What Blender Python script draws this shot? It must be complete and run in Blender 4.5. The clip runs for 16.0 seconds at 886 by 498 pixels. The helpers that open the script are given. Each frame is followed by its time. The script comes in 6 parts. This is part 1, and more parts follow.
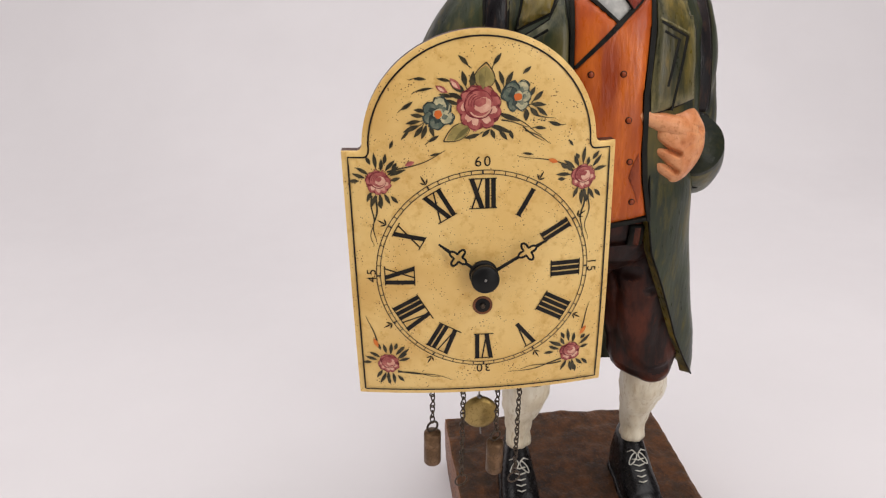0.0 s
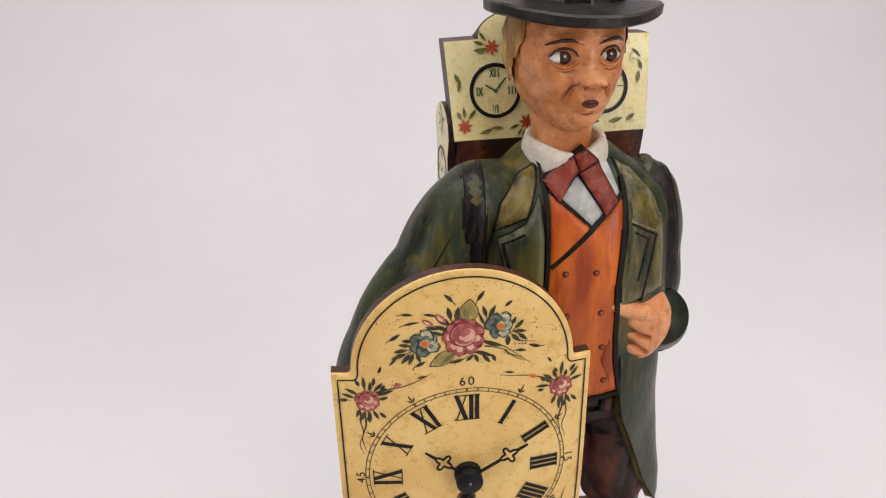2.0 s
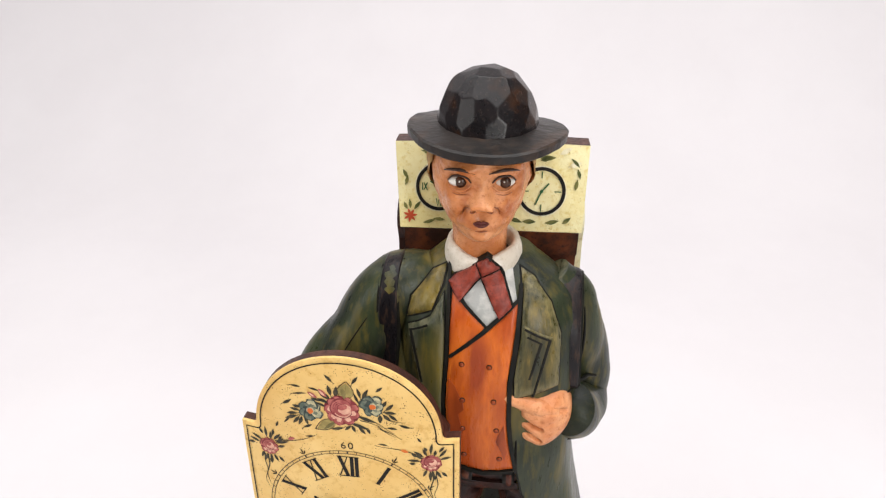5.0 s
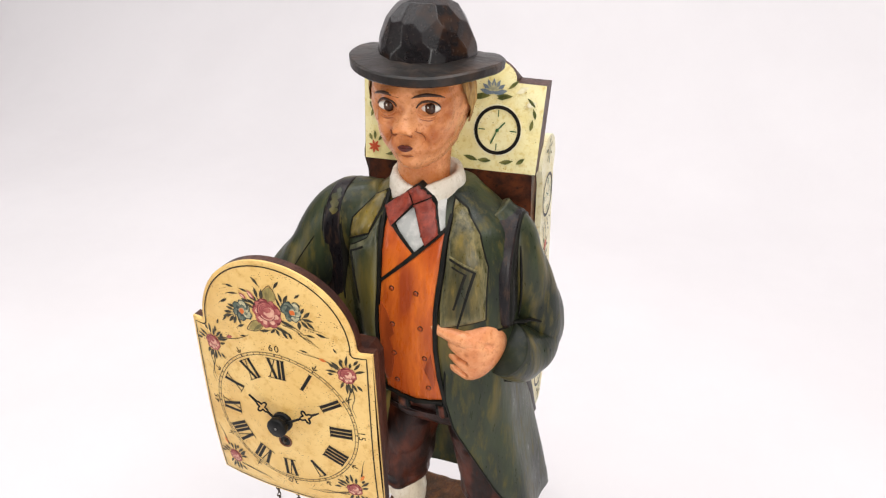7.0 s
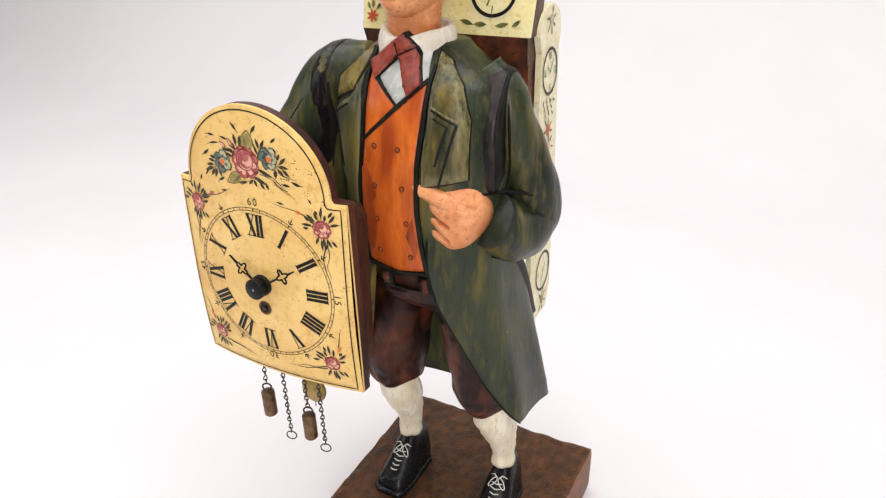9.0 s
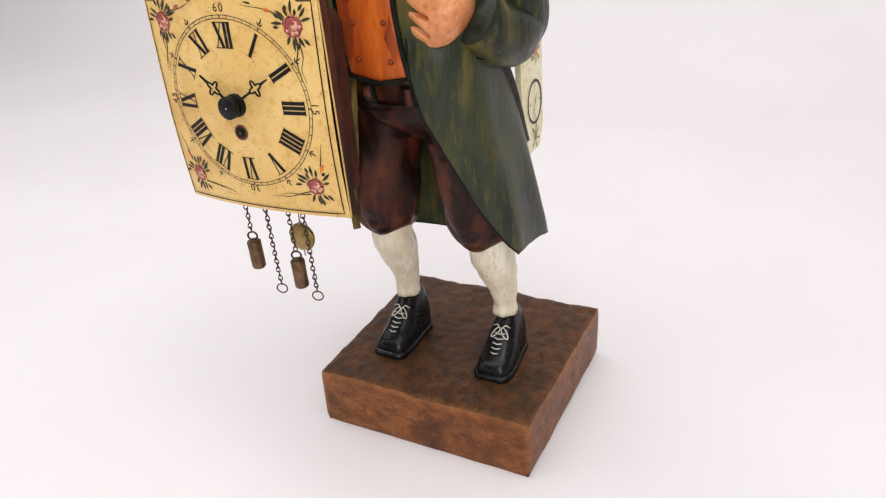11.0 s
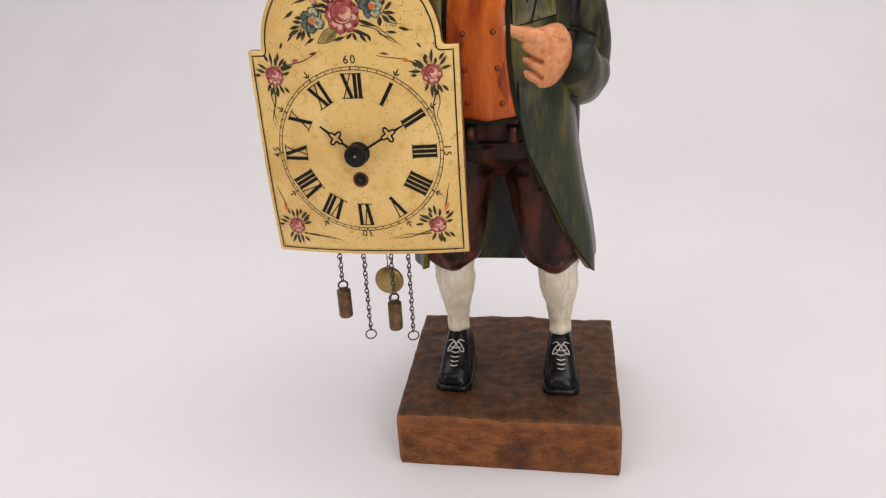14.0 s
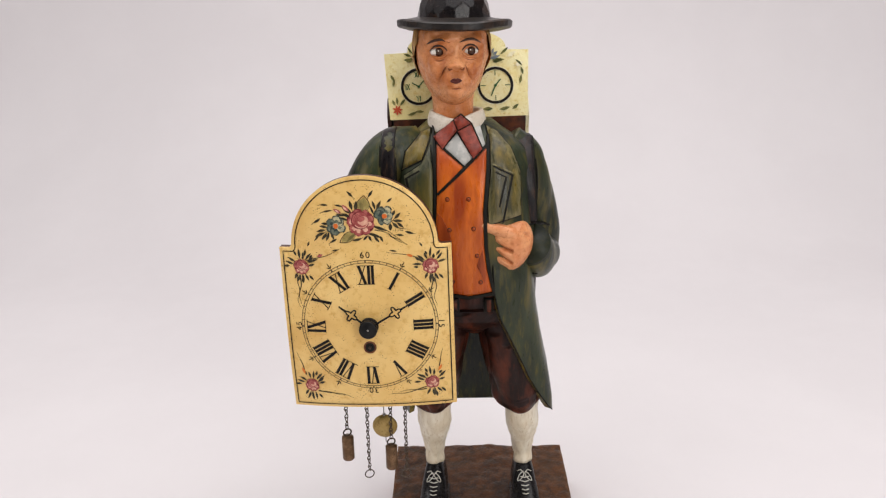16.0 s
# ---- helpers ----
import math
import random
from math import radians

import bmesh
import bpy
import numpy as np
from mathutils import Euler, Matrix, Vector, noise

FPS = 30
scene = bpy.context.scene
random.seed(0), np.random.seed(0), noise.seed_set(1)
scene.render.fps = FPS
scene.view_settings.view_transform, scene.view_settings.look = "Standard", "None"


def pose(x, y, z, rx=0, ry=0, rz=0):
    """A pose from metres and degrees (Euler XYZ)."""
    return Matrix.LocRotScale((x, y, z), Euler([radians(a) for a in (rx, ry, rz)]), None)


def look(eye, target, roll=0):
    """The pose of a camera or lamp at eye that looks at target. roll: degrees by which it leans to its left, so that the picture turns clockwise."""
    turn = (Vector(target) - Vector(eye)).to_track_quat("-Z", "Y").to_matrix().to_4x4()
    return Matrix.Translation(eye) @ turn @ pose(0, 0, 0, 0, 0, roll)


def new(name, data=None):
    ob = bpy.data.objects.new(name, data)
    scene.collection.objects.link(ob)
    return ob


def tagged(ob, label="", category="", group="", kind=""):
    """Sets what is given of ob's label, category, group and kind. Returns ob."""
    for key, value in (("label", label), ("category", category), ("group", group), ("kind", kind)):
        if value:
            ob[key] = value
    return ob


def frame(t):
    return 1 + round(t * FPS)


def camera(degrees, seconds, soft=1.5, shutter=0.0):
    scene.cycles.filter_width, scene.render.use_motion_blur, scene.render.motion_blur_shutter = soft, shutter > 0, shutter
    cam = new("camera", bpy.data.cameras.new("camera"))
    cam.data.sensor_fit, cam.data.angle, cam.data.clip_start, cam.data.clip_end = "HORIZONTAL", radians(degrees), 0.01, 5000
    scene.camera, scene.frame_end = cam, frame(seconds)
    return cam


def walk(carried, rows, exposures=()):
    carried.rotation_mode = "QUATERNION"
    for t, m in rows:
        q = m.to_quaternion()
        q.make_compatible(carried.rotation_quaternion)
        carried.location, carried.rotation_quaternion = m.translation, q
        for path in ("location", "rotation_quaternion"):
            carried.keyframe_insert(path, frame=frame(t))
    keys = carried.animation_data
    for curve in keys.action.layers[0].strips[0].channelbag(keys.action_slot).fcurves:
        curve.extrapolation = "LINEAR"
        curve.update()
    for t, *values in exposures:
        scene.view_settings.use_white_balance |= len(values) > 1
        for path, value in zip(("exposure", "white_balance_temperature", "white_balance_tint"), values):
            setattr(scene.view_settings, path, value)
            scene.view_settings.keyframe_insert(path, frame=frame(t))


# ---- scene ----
cam = camera(62.7, 16.0, soft=1.22)
PATH = [
    (0, (-0.108, -0.41, 0.367), (-0.003, 1.458, -0.34), -1.7),
    (0.5, (-0.106, -0.398, 0.387), (-0.003, 1.462, -0.342), -1.7),
    (1, (-0.107, -0.391, 0.413), (0.018, 1.462, -0.329), -1.8),
    (1.5, (-0.111, -0.384, 0.442), (0.065, 1.454, -0.326), -1.4),
    (2, (-0.115, -0.381, 0.475), (0.104, 1.438, -0.329), -1.3),
    (2.5, (-0.117, -0.382, 0.502), (0.119, 1.426, -0.319), -1.2),
    (3, (-0.1, -0.388, 0.527), (0.08, 1.422, -0.303), -0.6),
    (3.5, (-0.071, -0.392, 0.541), (0.007, 1.424, -0.292), 0.0),
    (3.7, (-0.06, -0.396, 0.541), (-0.02, 1.429, -0.276), 0.3),
    (5.8, (0.073, -0.401, 0.551), (-0.401, 1.324, -0.344), -1.8),
    (6, (0.087, -0.4, 0.547), (-0.44, 1.308, -0.351), -2.1),
    (6.5, (0.114, -0.397, 0.538), (-0.489, 1.275, -0.378), -1.7),
    (7, (0.137, -0.395, 0.521), (-0.517, 1.275, -0.364), -0.3),
    (7.5, (0.155, -0.392, 0.497), (-0.57, 1.276, -0.335), 0.8),
    (8, (0.17, -0.392, 0.475), (-0.616, 1.261, -0.331), 1.0),
    (8.5, (0.18, -0.396, 0.455), (-0.626, 1.245, -0.354), 0.5),
    (9, (0.191, -0.395, 0.435), (-0.656, 1.213, -0.399), -0.3),
    (9.5, (0.202, -0.396, 0.414), (-0.664, 1.192, -0.439), -1.0),
    (10, (0.211, -0.399, 0.394), (-0.674, 1.168, -0.479), -2.3),
    (10.2, (0.211, -0.402, 0.383), (-0.678, 1.162, -0.491), -3.0),
    (12.3, (0.151, -0.425, 0.302), (-0.515, 1.24, -0.583), -3.6),
    (12.5, (0.135, -0.431, 0.302), (-0.476, 1.259, -0.577), -3.4),
    (13, (0.095, -0.448, 0.311), (-0.396, 1.292, -0.545), -3.5),
    (13.5, (0.065, -0.47, 0.326), (-0.349, 1.308, -0.492), -3.7),
    (14, (0.041, -0.495, 0.345), (-0.296, 1.323, -0.418), -3.4),
    (14.5, (0.028, -0.517, 0.367), (-0.249, 1.337, -0.329), -3.2),
    (15, (0.018, -0.542, 0.385), (-0.184, 1.355, -0.217), -2.7),
    (15.5, (0.005, -0.561, 0.402), (-0.122, 1.358, -0.147), -2.0),
    (16, (0.001, -0.58, 0.42), (-0.092, 1.35, -0.093), -2.1),
]
walk(cam, [(t, look(eye, target, roll)) for t, eye, target, roll in PATH],
     exposures=[(0.0, -0.19, 6500, 10), (2.0, -0.16, 6500, 10), (2.6, -0.03, 6500, 10), (3.5, 0.18, 6400, 8.6), (6.0, 0.23, 6400, 7.8), (7.0, 0.25, 6400, 7.8), (8.5, 0.28, 6400, 7.8), (10.2, 0.25, 6400, 7.8), (12.3, -0.17, 6500, 10), (15.3, -0.15, 6500, 10), (16.0, -0.08, 6500, 10)])

# ---- light: a white photo table under soft studio light ----
world = bpy.data.worlds.new("studio")
scene.world = world
world.use_nodes = True
world.node_tree.nodes["Background"].inputs[0].default_value = (1.0, 0.955, 0.965, 1)
world.node_tree.nodes["Background"].inputs[1].default_value = 0.44


def softbox(name, eye, target, size, power, colour):
    lamp = bpy.data.lights.new(name, "AREA")
    lamp.shape, lamp.size, lamp.size_y, lamp.energy, lamp.color = "RECTANGLE", size[0], size[1], power, colour
    ob = new(name, lamp)
    ob.matrix_world = look(eye, target)
    return ob


softbox("softbox_top", (0.08, -0.40, 1.90), (0, 0.15, 0.1), (2.4, 1.9), 30.0, (1.0, 0.965, 0.96))
softbox("softbox_back", (-0.5, 0.15, 2.3), (-0.2, 1.4, 0.35), (5.8, 0.6), 32.0, (1.0, 0.965, 0.965))
softbox("softbox_front", (0.75, -1.25, 0.65), (0, 0, 0.2), (0.35, 0.9), 7.8, (1.0, 0.97, 0.94))
softbox("softbox_side", (-1.1, -0.85, 0.70), (0, 0, 0.2), (0.4, 0.8), 3.2, (1.0, 0.97, 0.94))


# ---- materials ----
UP = (1, 1, 0.22)      # streaks that run up and down


def material(name, base, second, third=None, rough=0.45, scale=60.0, stretch=(1, 1, 1), bump=0.15, bump_scale=400.0,
             metal=0.0, spots=None, spot_scale=300.0, spot_size=0.12, rough_var=0.12, low=0.42, high=0.62, per_piece=0.0, coat=0.0, gloss=0.32, stain=None, stain_scale=40.0, stain_at=(0.55, 0.68), worn=None):
    """Two scales of colour variation, grain relief and optional fly specks."""
    m = bpy.data.materials.new(name)
    m.use_nodes = True
    nt = m.node_tree
    bsdf = nt.nodes["Principled BSDF"]
    link = nt.links.new

    def node(kind, **values):
        n = nt.nodes.new(kind)
        for k, v in values.items():
            n.inputs[k].default_value = v
        return n

    tc = node("ShaderNodeTexCoord")
    mp = node("ShaderNodeMapping")
    mp.inputs["Scale"].default_value = stretch
    link(tc.outputs["Object"], mp.inputs["Vector"])
    big = node("ShaderNodeTexNoise", Scale=scale, Detail=4.0, Roughness=0.6)
    fine = node("ShaderNodeTexNoise", Scale=scale * 6.3, Detail=5.0, Roughness=0.7)
    grain = node("ShaderNodeTexNoise", Scale=bump_scale, Detail=3.0)
    for n in (big, fine, grain):
        link(mp.outputs["Vector"], n.inputs["Vector"])

    def ramp(src, a, b):
        r = node("ShaderNodeMapRange")
        r.inputs["From Min"].default_value, r.inputs["From Max"].default_value = a, b
        link(src, r.inputs["Value"])
        return r.outputs["Result"]

    def mix(fac, a, b):
        n = nt.nodes.new("ShaderNodeMix")
        n.data_type = "RGBA"
        link(fac, n.inputs[0])
        for sock, v in ((n.inputs[6], a), (n.inputs[7], b)):
            if isinstance(v, tuple):
                sock.default_value = (*v, 1)
            else:
                link(v, sock)
        return n.outputs[2]

    colour = mix(ramp(big.outputs["Fac"], low, high), base, second)
    if third:
        colour = mix(ramp(fine.outputs["Fac"], 0.52, 0.70), colour, third)
    if stain:
        blot = node("ShaderNodeTexNoise", Scale=stain_scale, Detail=3.0, Roughness=0.55)
        link((mp if stretch == UP else tc).outputs["Vector" if stretch == UP else "Object"], blot.inputs["Vector"])
        colour = mix(ramp(blot.outputs["Fac"], *stain_at), colour, stain)
    if spots:
        vor = node("ShaderNodeTexVoronoi", Scale=spot_scale)
        link(tc.outputs["Object"], vor.inputs["Vector"])
        jitter = node("ShaderNodeTexNoise", Scale=spot_scale * 0.16, Detail=2.0)
        link(tc.outputs["Object"], jitter.inputs["Vector"])
        size = ramp(jitter.outputs["Fac"], 0.34, 0.86)
        limit = node("ShaderNodeMath")
        limit.operation = "MULTIPLY"
        limit.inputs[1].default_value = spot_size
        link(size, limit.inputs[0])
        less = node("ShaderNodeMath")
        less.operation = "LESS_THAN"
        link(vor.outputs["Distance"], less.inputs[0])
        link(limit.outputs[0], less.inputs[1])
        colour = mix(less.outputs[0], colour, spots)
    if worn:
        geo = node("ShaderNodeNewGeometry")
        rub = node("ShaderNodeMath")
        rub.operation = "MULTIPLY"
        link(ramp(geo.outputs["Pointiness"], 0.515, 0.580), rub.inputs[0])
        link(ramp(fine.outputs["Fac"], 0.34, 0.62), rub.inputs[1])
        colour = mix(rub.outputs[0], colour, worn)
    if per_piece:
        info = node("ShaderNodeObjectInfo")
        hsv = node("ShaderNodeHueSaturation")
        v = node("ShaderNodeMapRange")
        v.inputs["To Min"].default_value, v.inputs["To Max"].default_value = 1 - per_piece, 1 + per_piece
        link(info.outputs["Random"], v.inputs["Value"])
        link(v.outputs["Result"], hsv.inputs["Value"])
        link(colour, hsv.inputs["Color"])
        colour = hsv.outputs["Color"]
    link(colour, bsdf.inputs["Base Color"])
    rr = node("ShaderNodeMapRange")
    rr.inputs["From Min"].default_value, rr.inputs["From Max"].default_value = 0.3, 0.7
    rr.inputs["To Min"].default_value, rr.inputs["To Max"].default_value = max(rough - rough_var, 0.05), min(rough + rough_var, 1)
    link(fine.outputs["Fac"], rr.inputs["Value"])
    link(rr.outputs["Result"], bsdf.inputs["Roughness"])
    bsdf.inputs["Metallic"].default_value = metal
    bsdf.inputs["Specular IOR Level"].default_value = gloss
    bsdf.inputs["Coat Weight"].default_value = coat
    bsdf.inputs["Coat Roughness"].default_value = 0.25
    bp = node("ShaderNodeBump", Strength=bump, Distance=0.001)
    link(grain.outputs["Fac"], bp.inputs["Height"])
    link(bp.outputs["Normal"], bsdf.inputs["Normal"])
    return m


paper = material("white_paper", (0.655, 0.628, 0.636), (0.675, 0.648, 0.656), rough=0.75, scale=3, bump=0.02, bump_scale=600)
wall_grey = material("wall_grey", (0.20, 0.19, 0.19), (0.24, 0.23, 0.23), rough=0.8, scale=3, bump=0.05, bump_scale=200)
coat_green = material("coat_green", (0.0125, 0.0170, 0.0105), (0.035, 0.044, 0.020), (0.082, 0.068, 0.015), rough=0.36, scale=38, stretch=UP, bump=0.25, gloss=0.27,
                      stain=(0.170, 0.124, 0.024), stain_scale=46, stain_at=(0.53, 0.75), worn=(0.125, 0.120, 0.070))
coat_olive = material("coat_olive", (0.040, 0.038, 0.012), (0.205, 0.144, 0.026), (0.225, 0.148, 0.027), rough=0.34, scale=55, stretch=UP, bump=0.25, gloss=0.34,
                      stain=(0.016, 0.019, 0.009), stain_scale=60, stain_at=(0.53, 0.68), worn=(0.210, 0.180, 0.080))
# cuff stain, darkened further for the shadow beside the hand
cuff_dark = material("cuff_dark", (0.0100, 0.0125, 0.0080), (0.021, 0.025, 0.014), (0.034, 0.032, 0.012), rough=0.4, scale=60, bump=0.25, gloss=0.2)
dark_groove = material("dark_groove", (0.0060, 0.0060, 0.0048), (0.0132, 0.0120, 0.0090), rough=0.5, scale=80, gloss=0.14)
vest_orange = material("vest_orange", (0.38, 0.062, 0.009), (0.62, 0.140, 0.017), (0.47, 0.085, 0.012), rough=0.32, scale=50, stretch=UP, bump=0.25,
                       stain=(0.30, 0.045, 0.008), stain_scale=52, stain_at=(0.56, 0.70))
vest_dark = material("vest_stain", (0.24, 0.040, 0.008), (0.36, 0.064, 0.011), (0.18, 0.030, 0.008), rough=0.38, scale=70, stretch=UP, bump=0.2)
trouser_brown = material("trouser_brown", (0.014, 0.0058, 0.0042), (0.100, 0.023, 0.0095), (0.046, 0.012, 0.006), rough=0.42, scale=60, stretch=(1, 1, 0.3), bump=0.3, gloss=0.2,
                         stain=(0.017, 0.0066, 0.0048), stain_scale=52, stain_at=(0.50, 0.80), worn=(0.200, 0.066, 0.030))
trouser_dark = material("trouser_dark", (0.0095, 0.0042, 0.0038), (0.028, 0.0092, 0.0066), (0.015, 0.006, 0.0045), rough=0.42, scale=60, stretch=(1, 1, 0.4), bump=0.25, gloss=0.2)
shirt_white = material("shirt_white", (0.62, 0.55, 0.45), (0.74, 0.69, 0.60), (0.50, 0.43, 0.32), rough=0.5, scale=70, bump=0.35)
shirt_grey = material("shirt_grey", (0.36, 0.36, 0.34), (0.55, 0.54, 0.50), rough=0.5, scale=120, bump=0.35)
tie_red = material("tie_red", (0.16, 0.026, 0.016), (0.27, 0.044, 0.024), (0.11, 0.020, 0.014), rough=0.4, scale=120, stretch=(1, 1, 1), bump=0.4)
skin = material("painted_skin", (0.53, 0.180, 0.056), (0.74, 0.335, 0.150), (0.45, 0.134, 0.038), rough=0.32, scale=60, bump=0.35, low=0.38, high=0.62,
                stain=(0.38, 0.100, 0.026), stain_scale=75, stain_at=(0.54, 0.74))
skin_line = material("skin_line", (0.20, 0.056, 0.018), (0.29, 0.085, 0.028), rough=0.4, scale=200, bump=0.05)
skin_hand = material("painted_hand", (0.60, 0.220, 0.084), (0.74, 0.345, 0.158), (0.47, 0.150, 0.050), rough=0.36, scale=70, bump=0.3)
hair = material("painted_hair", (0.26, 0.125, 0.036), (0.62, 0.37, 0.120), (0.36, 0.18, 0.05), rough=0.5, scale=150, stretch=(1, 1, 0.35), bump=0.6, bump_scale=700)
eye_white = material("eye_white", (0.75, 0.70, 0.62), (0.80, 0.76, 0.70), rough=0.3, scale=200, bump=0.02)
eye_brown = material("eye_brown", (0.035, 0.014, 0.008), (0.07, 0.03, 0.015), rough=0.2, scale=300, bump=0.02)
lip_dark = material("lip_dark", (0.075, 0.014, 0.010), (0.11, 0.02, 0.014), rough=0.4, scale=200)
brow_dark = material("brow_dark", (0.035, 0.016, 0.010), (0.06, 0.03, 0.018), rough=0.5, scale=200)
hat_black = material("hat_black", (0.0066, 0.0056, 0.0062), (0.0120, 0.0095, 0.0100), (0.018, 0.011, 0.009), rough=0.25, rough_var=0.04, scale=70, bump=0.05, gloss=0.28, stain=(0.034, 0.014, 0.006), stain_scale=55)
brim_black = material("brim_black", (0.0055, 0.0042, 0.0036), (0.015, 0.0105, 0.0085), (0.030, 0.019, 0.012), rough=0.40, rough_var=0.08, scale=45, stretch=(0.6, 1, 1), bump=0.3, gloss=0.36, stain=(0.040, 0.022, 0.013), stain_scale=60)
shoe_black = material("shoe_black", (0.0055, 0.0052, 0.0058), (0.010, 0.009, 0.0095), rough=0.28, rough_var=0.06, scale=90, bump=0.18, bump_scale=200, gloss=0.24)
lace_white = material("lace_white", (0.55, 0.52, 0.45), (0.68, 0.66, 0.60), rough=0.5, scale=200)
sock_cream = material("sock_cream", (0.70, 0.61, 0.45), (0.82, 0.76, 0.62), (0.55, 0.44, 0.28), rough=0.42, scale=70, stretch=UP, bump=0.3)
strap_dark = material("strap_dark", (0.0080, 0.0068, 0.0080), (0.0200, 0.0150, 0.0150), (0.050, 0.028, 0.018), rough=0.34, scale=60, stretch=UP, bump=0.25, gloss=0.20)
plinth_top = material("plinth_top", (0.032, 0.0150, 0.0074), (0.092, 0.035, 0.0115), (0.150, 0.060, 0.019), rough=0.42, scale=135, stretch=(1.1, 0.6, 1), bump=0.7, bump_scale=480, gloss=0.16,
                      low=0.38, high=0.64, stain=(0.027, 0.017, 0.0085), stain_scale=55, stain_at=(0.52, 0.74), worn=(0.190, 0.080, 0.028))
plinth_side = material("plinth_side", (0.120, 0.037, 0.010), (0.260, 0.090, 0.023), (0.042, 0.014, 0.006), rough=0.42, scale=120, stretch=(0.6, 0.9, 1.3), bump=0.8, bump_scale=620, gloss=0.24,
                       low=0.38, high=0.63, stain=(0.060, 0.020, 0.008), stain_scale=48, stain_at=(0.55, 0.72), worn=(0.330, 0.135, 0.048))
case_brown = material("case_brown", (0.032, 0.0130, 0.0100), (0.080, 0.0270, 0.0150), (0.020, 0.0095, 0.0085), rough=0.45, scale=60, stretch=UP, bump=0.3)
pack_brown = material("pack_brown", (0.0382, 0.0145, 0.0102), (0.1275, 0.0357, 0.0136), (0.0213, 0.0102, 0.0085), rough=0.4, scale=55, bump=0.3)
dial_cream = material("dial_cream", (0.715, 0.458, 0.146), (0.80, 0.560, 0.216), (0.61, 0.355, 0.095), rough=0.42, scale=26, bump=0.06, low=0.35, high=0.70,
                      spots=(0.14, 0.056, 0.016), spot_scale=820, spot_size=0.37, stain=(0.61, 0.355, 0.10), stain_scale=24, stain_at=(0.54, 0.78))
pack_cream = material("pack_cream", (0.79, 0.68, 0.31), (0.84, 0.77, 0.44), (0.68, 0.54, 0.19), rough=0.42, scale=45, bump=0.3,
                      spots=(0.30, 0.20, 0.07), spot_scale=700, spot_size=0.25)
side_cream = material("side_cream", (0.76, 0.68, 0.42), (0.80, 0.75, 0.54), (0.62, 0.50, 0.22), rough=0.45, scale=45, bump=0.3,
                      spots=(0.30, 0.24, 0.12), spot_scale=600, spot_size=0.30)
paint_black = material("paint_black", (0.008, 0.0072, 0.0065), (0.018, 0.014, 0.011), rough=0.42, scale=150, bump=0.05, gloss=0.18)
line_black = material("line_black", (0.03, 0.024, 0.016), (0.06, 0.045, 0.025), rough=0.45, scale=200, bump=0.05)
leaf_dark = material("leaf_dark", (0.022, 0.019, 0.009), (0.056, 0.044, 0.020), rough=0.42, scale=260, bump=0.05)
leaf_olive = material("leaf_olive", (0.26, 0.20, 0.06), (0.40, 0.31, 0.10), rough=0.42, scale=120, bump=0.05)
leaf_shade = material("leaf_shade", (0.13, 0.105, 0.032), (0.22, 0.17, 0.055), rough=0.42, scale=160, bump=0.05)
leaf_green = material("leaf_green", (0.07, 0.085, 0.022), (0.19, 0.18, 0.05), rough=0.42, scale=160, bump=0.2)
rose_dark = material("rose_dark", (0.14, 0.014, 0.020), (0.24, 0.032, 0.036), rough=0.4, scale=260, bump=0.05)
rose_mid = material("rose_mid", (0.30, 0.060, 0.055), (0.46, 0.135, 0.110), rough=0.4, scale=220, bump=0.05)
rose_light = material("rose_light", (0.62, 0.31, 0.22), (0.72, 0.44, 0.31), rough=0.4, scale=260, bump=0.05)
blue_dark = material("blue_dark", (0.022, 0.034, 0.031), (0.050, 0.066, 0.054), rough=0.4, scale=260, bump=0.05)
blue_mid = material("blue_mid", (0.080, 0.108, 0.082), (0.20, 0.205, 0.14), rough=0.4, scale=300, bump=0.05)
blue_light = material("blue_light", (0.32, 0.31, 0.20), (0.58, 0.50, 0.28), rough=0.4, scale=320, bump=0.05)
slate_blue = material("slate_blue", (0.13, 0.165, 0.20), (0.22, 0.25, 0.27), rough=0.4, scale=220, bump=0.05)
orange_dot = material("orange_dot", (0.60, 0.13, 0.02), (0.68, 0.20, 0.03), rough=0.4, scale=160, bump=0.05)
red_paint = material("red_paint", (0.42, 0.06, 0.02), (0.55, 0.10, 0.04), rough=0.4, scale=160, bump=0.1)
green_paint = material("green_paint", (0.018, 0.085, 0.025), (0.04, 0.13, 0.05), rough=0.4, scale=160, bump=0.1)
hand_black = material("hand_black", (0.006, 0.006, 0.006), (0.012, 0.0115, 0.011), rough=0.42, scale=120, bump=0.05, gloss=0.16)
hole_brown = material("hole_brown", (0.10, 0.030, 0.010), (0.17, 0.055, 0.016), rough=0.4, scale=200, bump=0.1)
steel = material("steel", (0.30, 0.28, 0.26), (0.42, 0.40, 0.38), rough=0.35, metal=1.0, scale=200)
chain_metal = material("chain_metal", (0.060, 0.045, 0.034), (0.12, 0.090, 0.064), rough=0.42, metal=0.8, scale=200, per_piece=0.2)
weight_brass = material("weight_brass", (0.13, 0.076, 0.040), (0.22, 0.13, 0.070), (0.08, 0.046, 0.026), rough=0.48, metal=0.75, scale=110, bump=0.2)
bob_brass = material("bob_brass", (0.34, 0.23, 0.075), (0.45, 0.32, 0.12), (0.22, 0.15, 0.05), rough=0.40, metal=0.8, scale=90, bump=0.15)


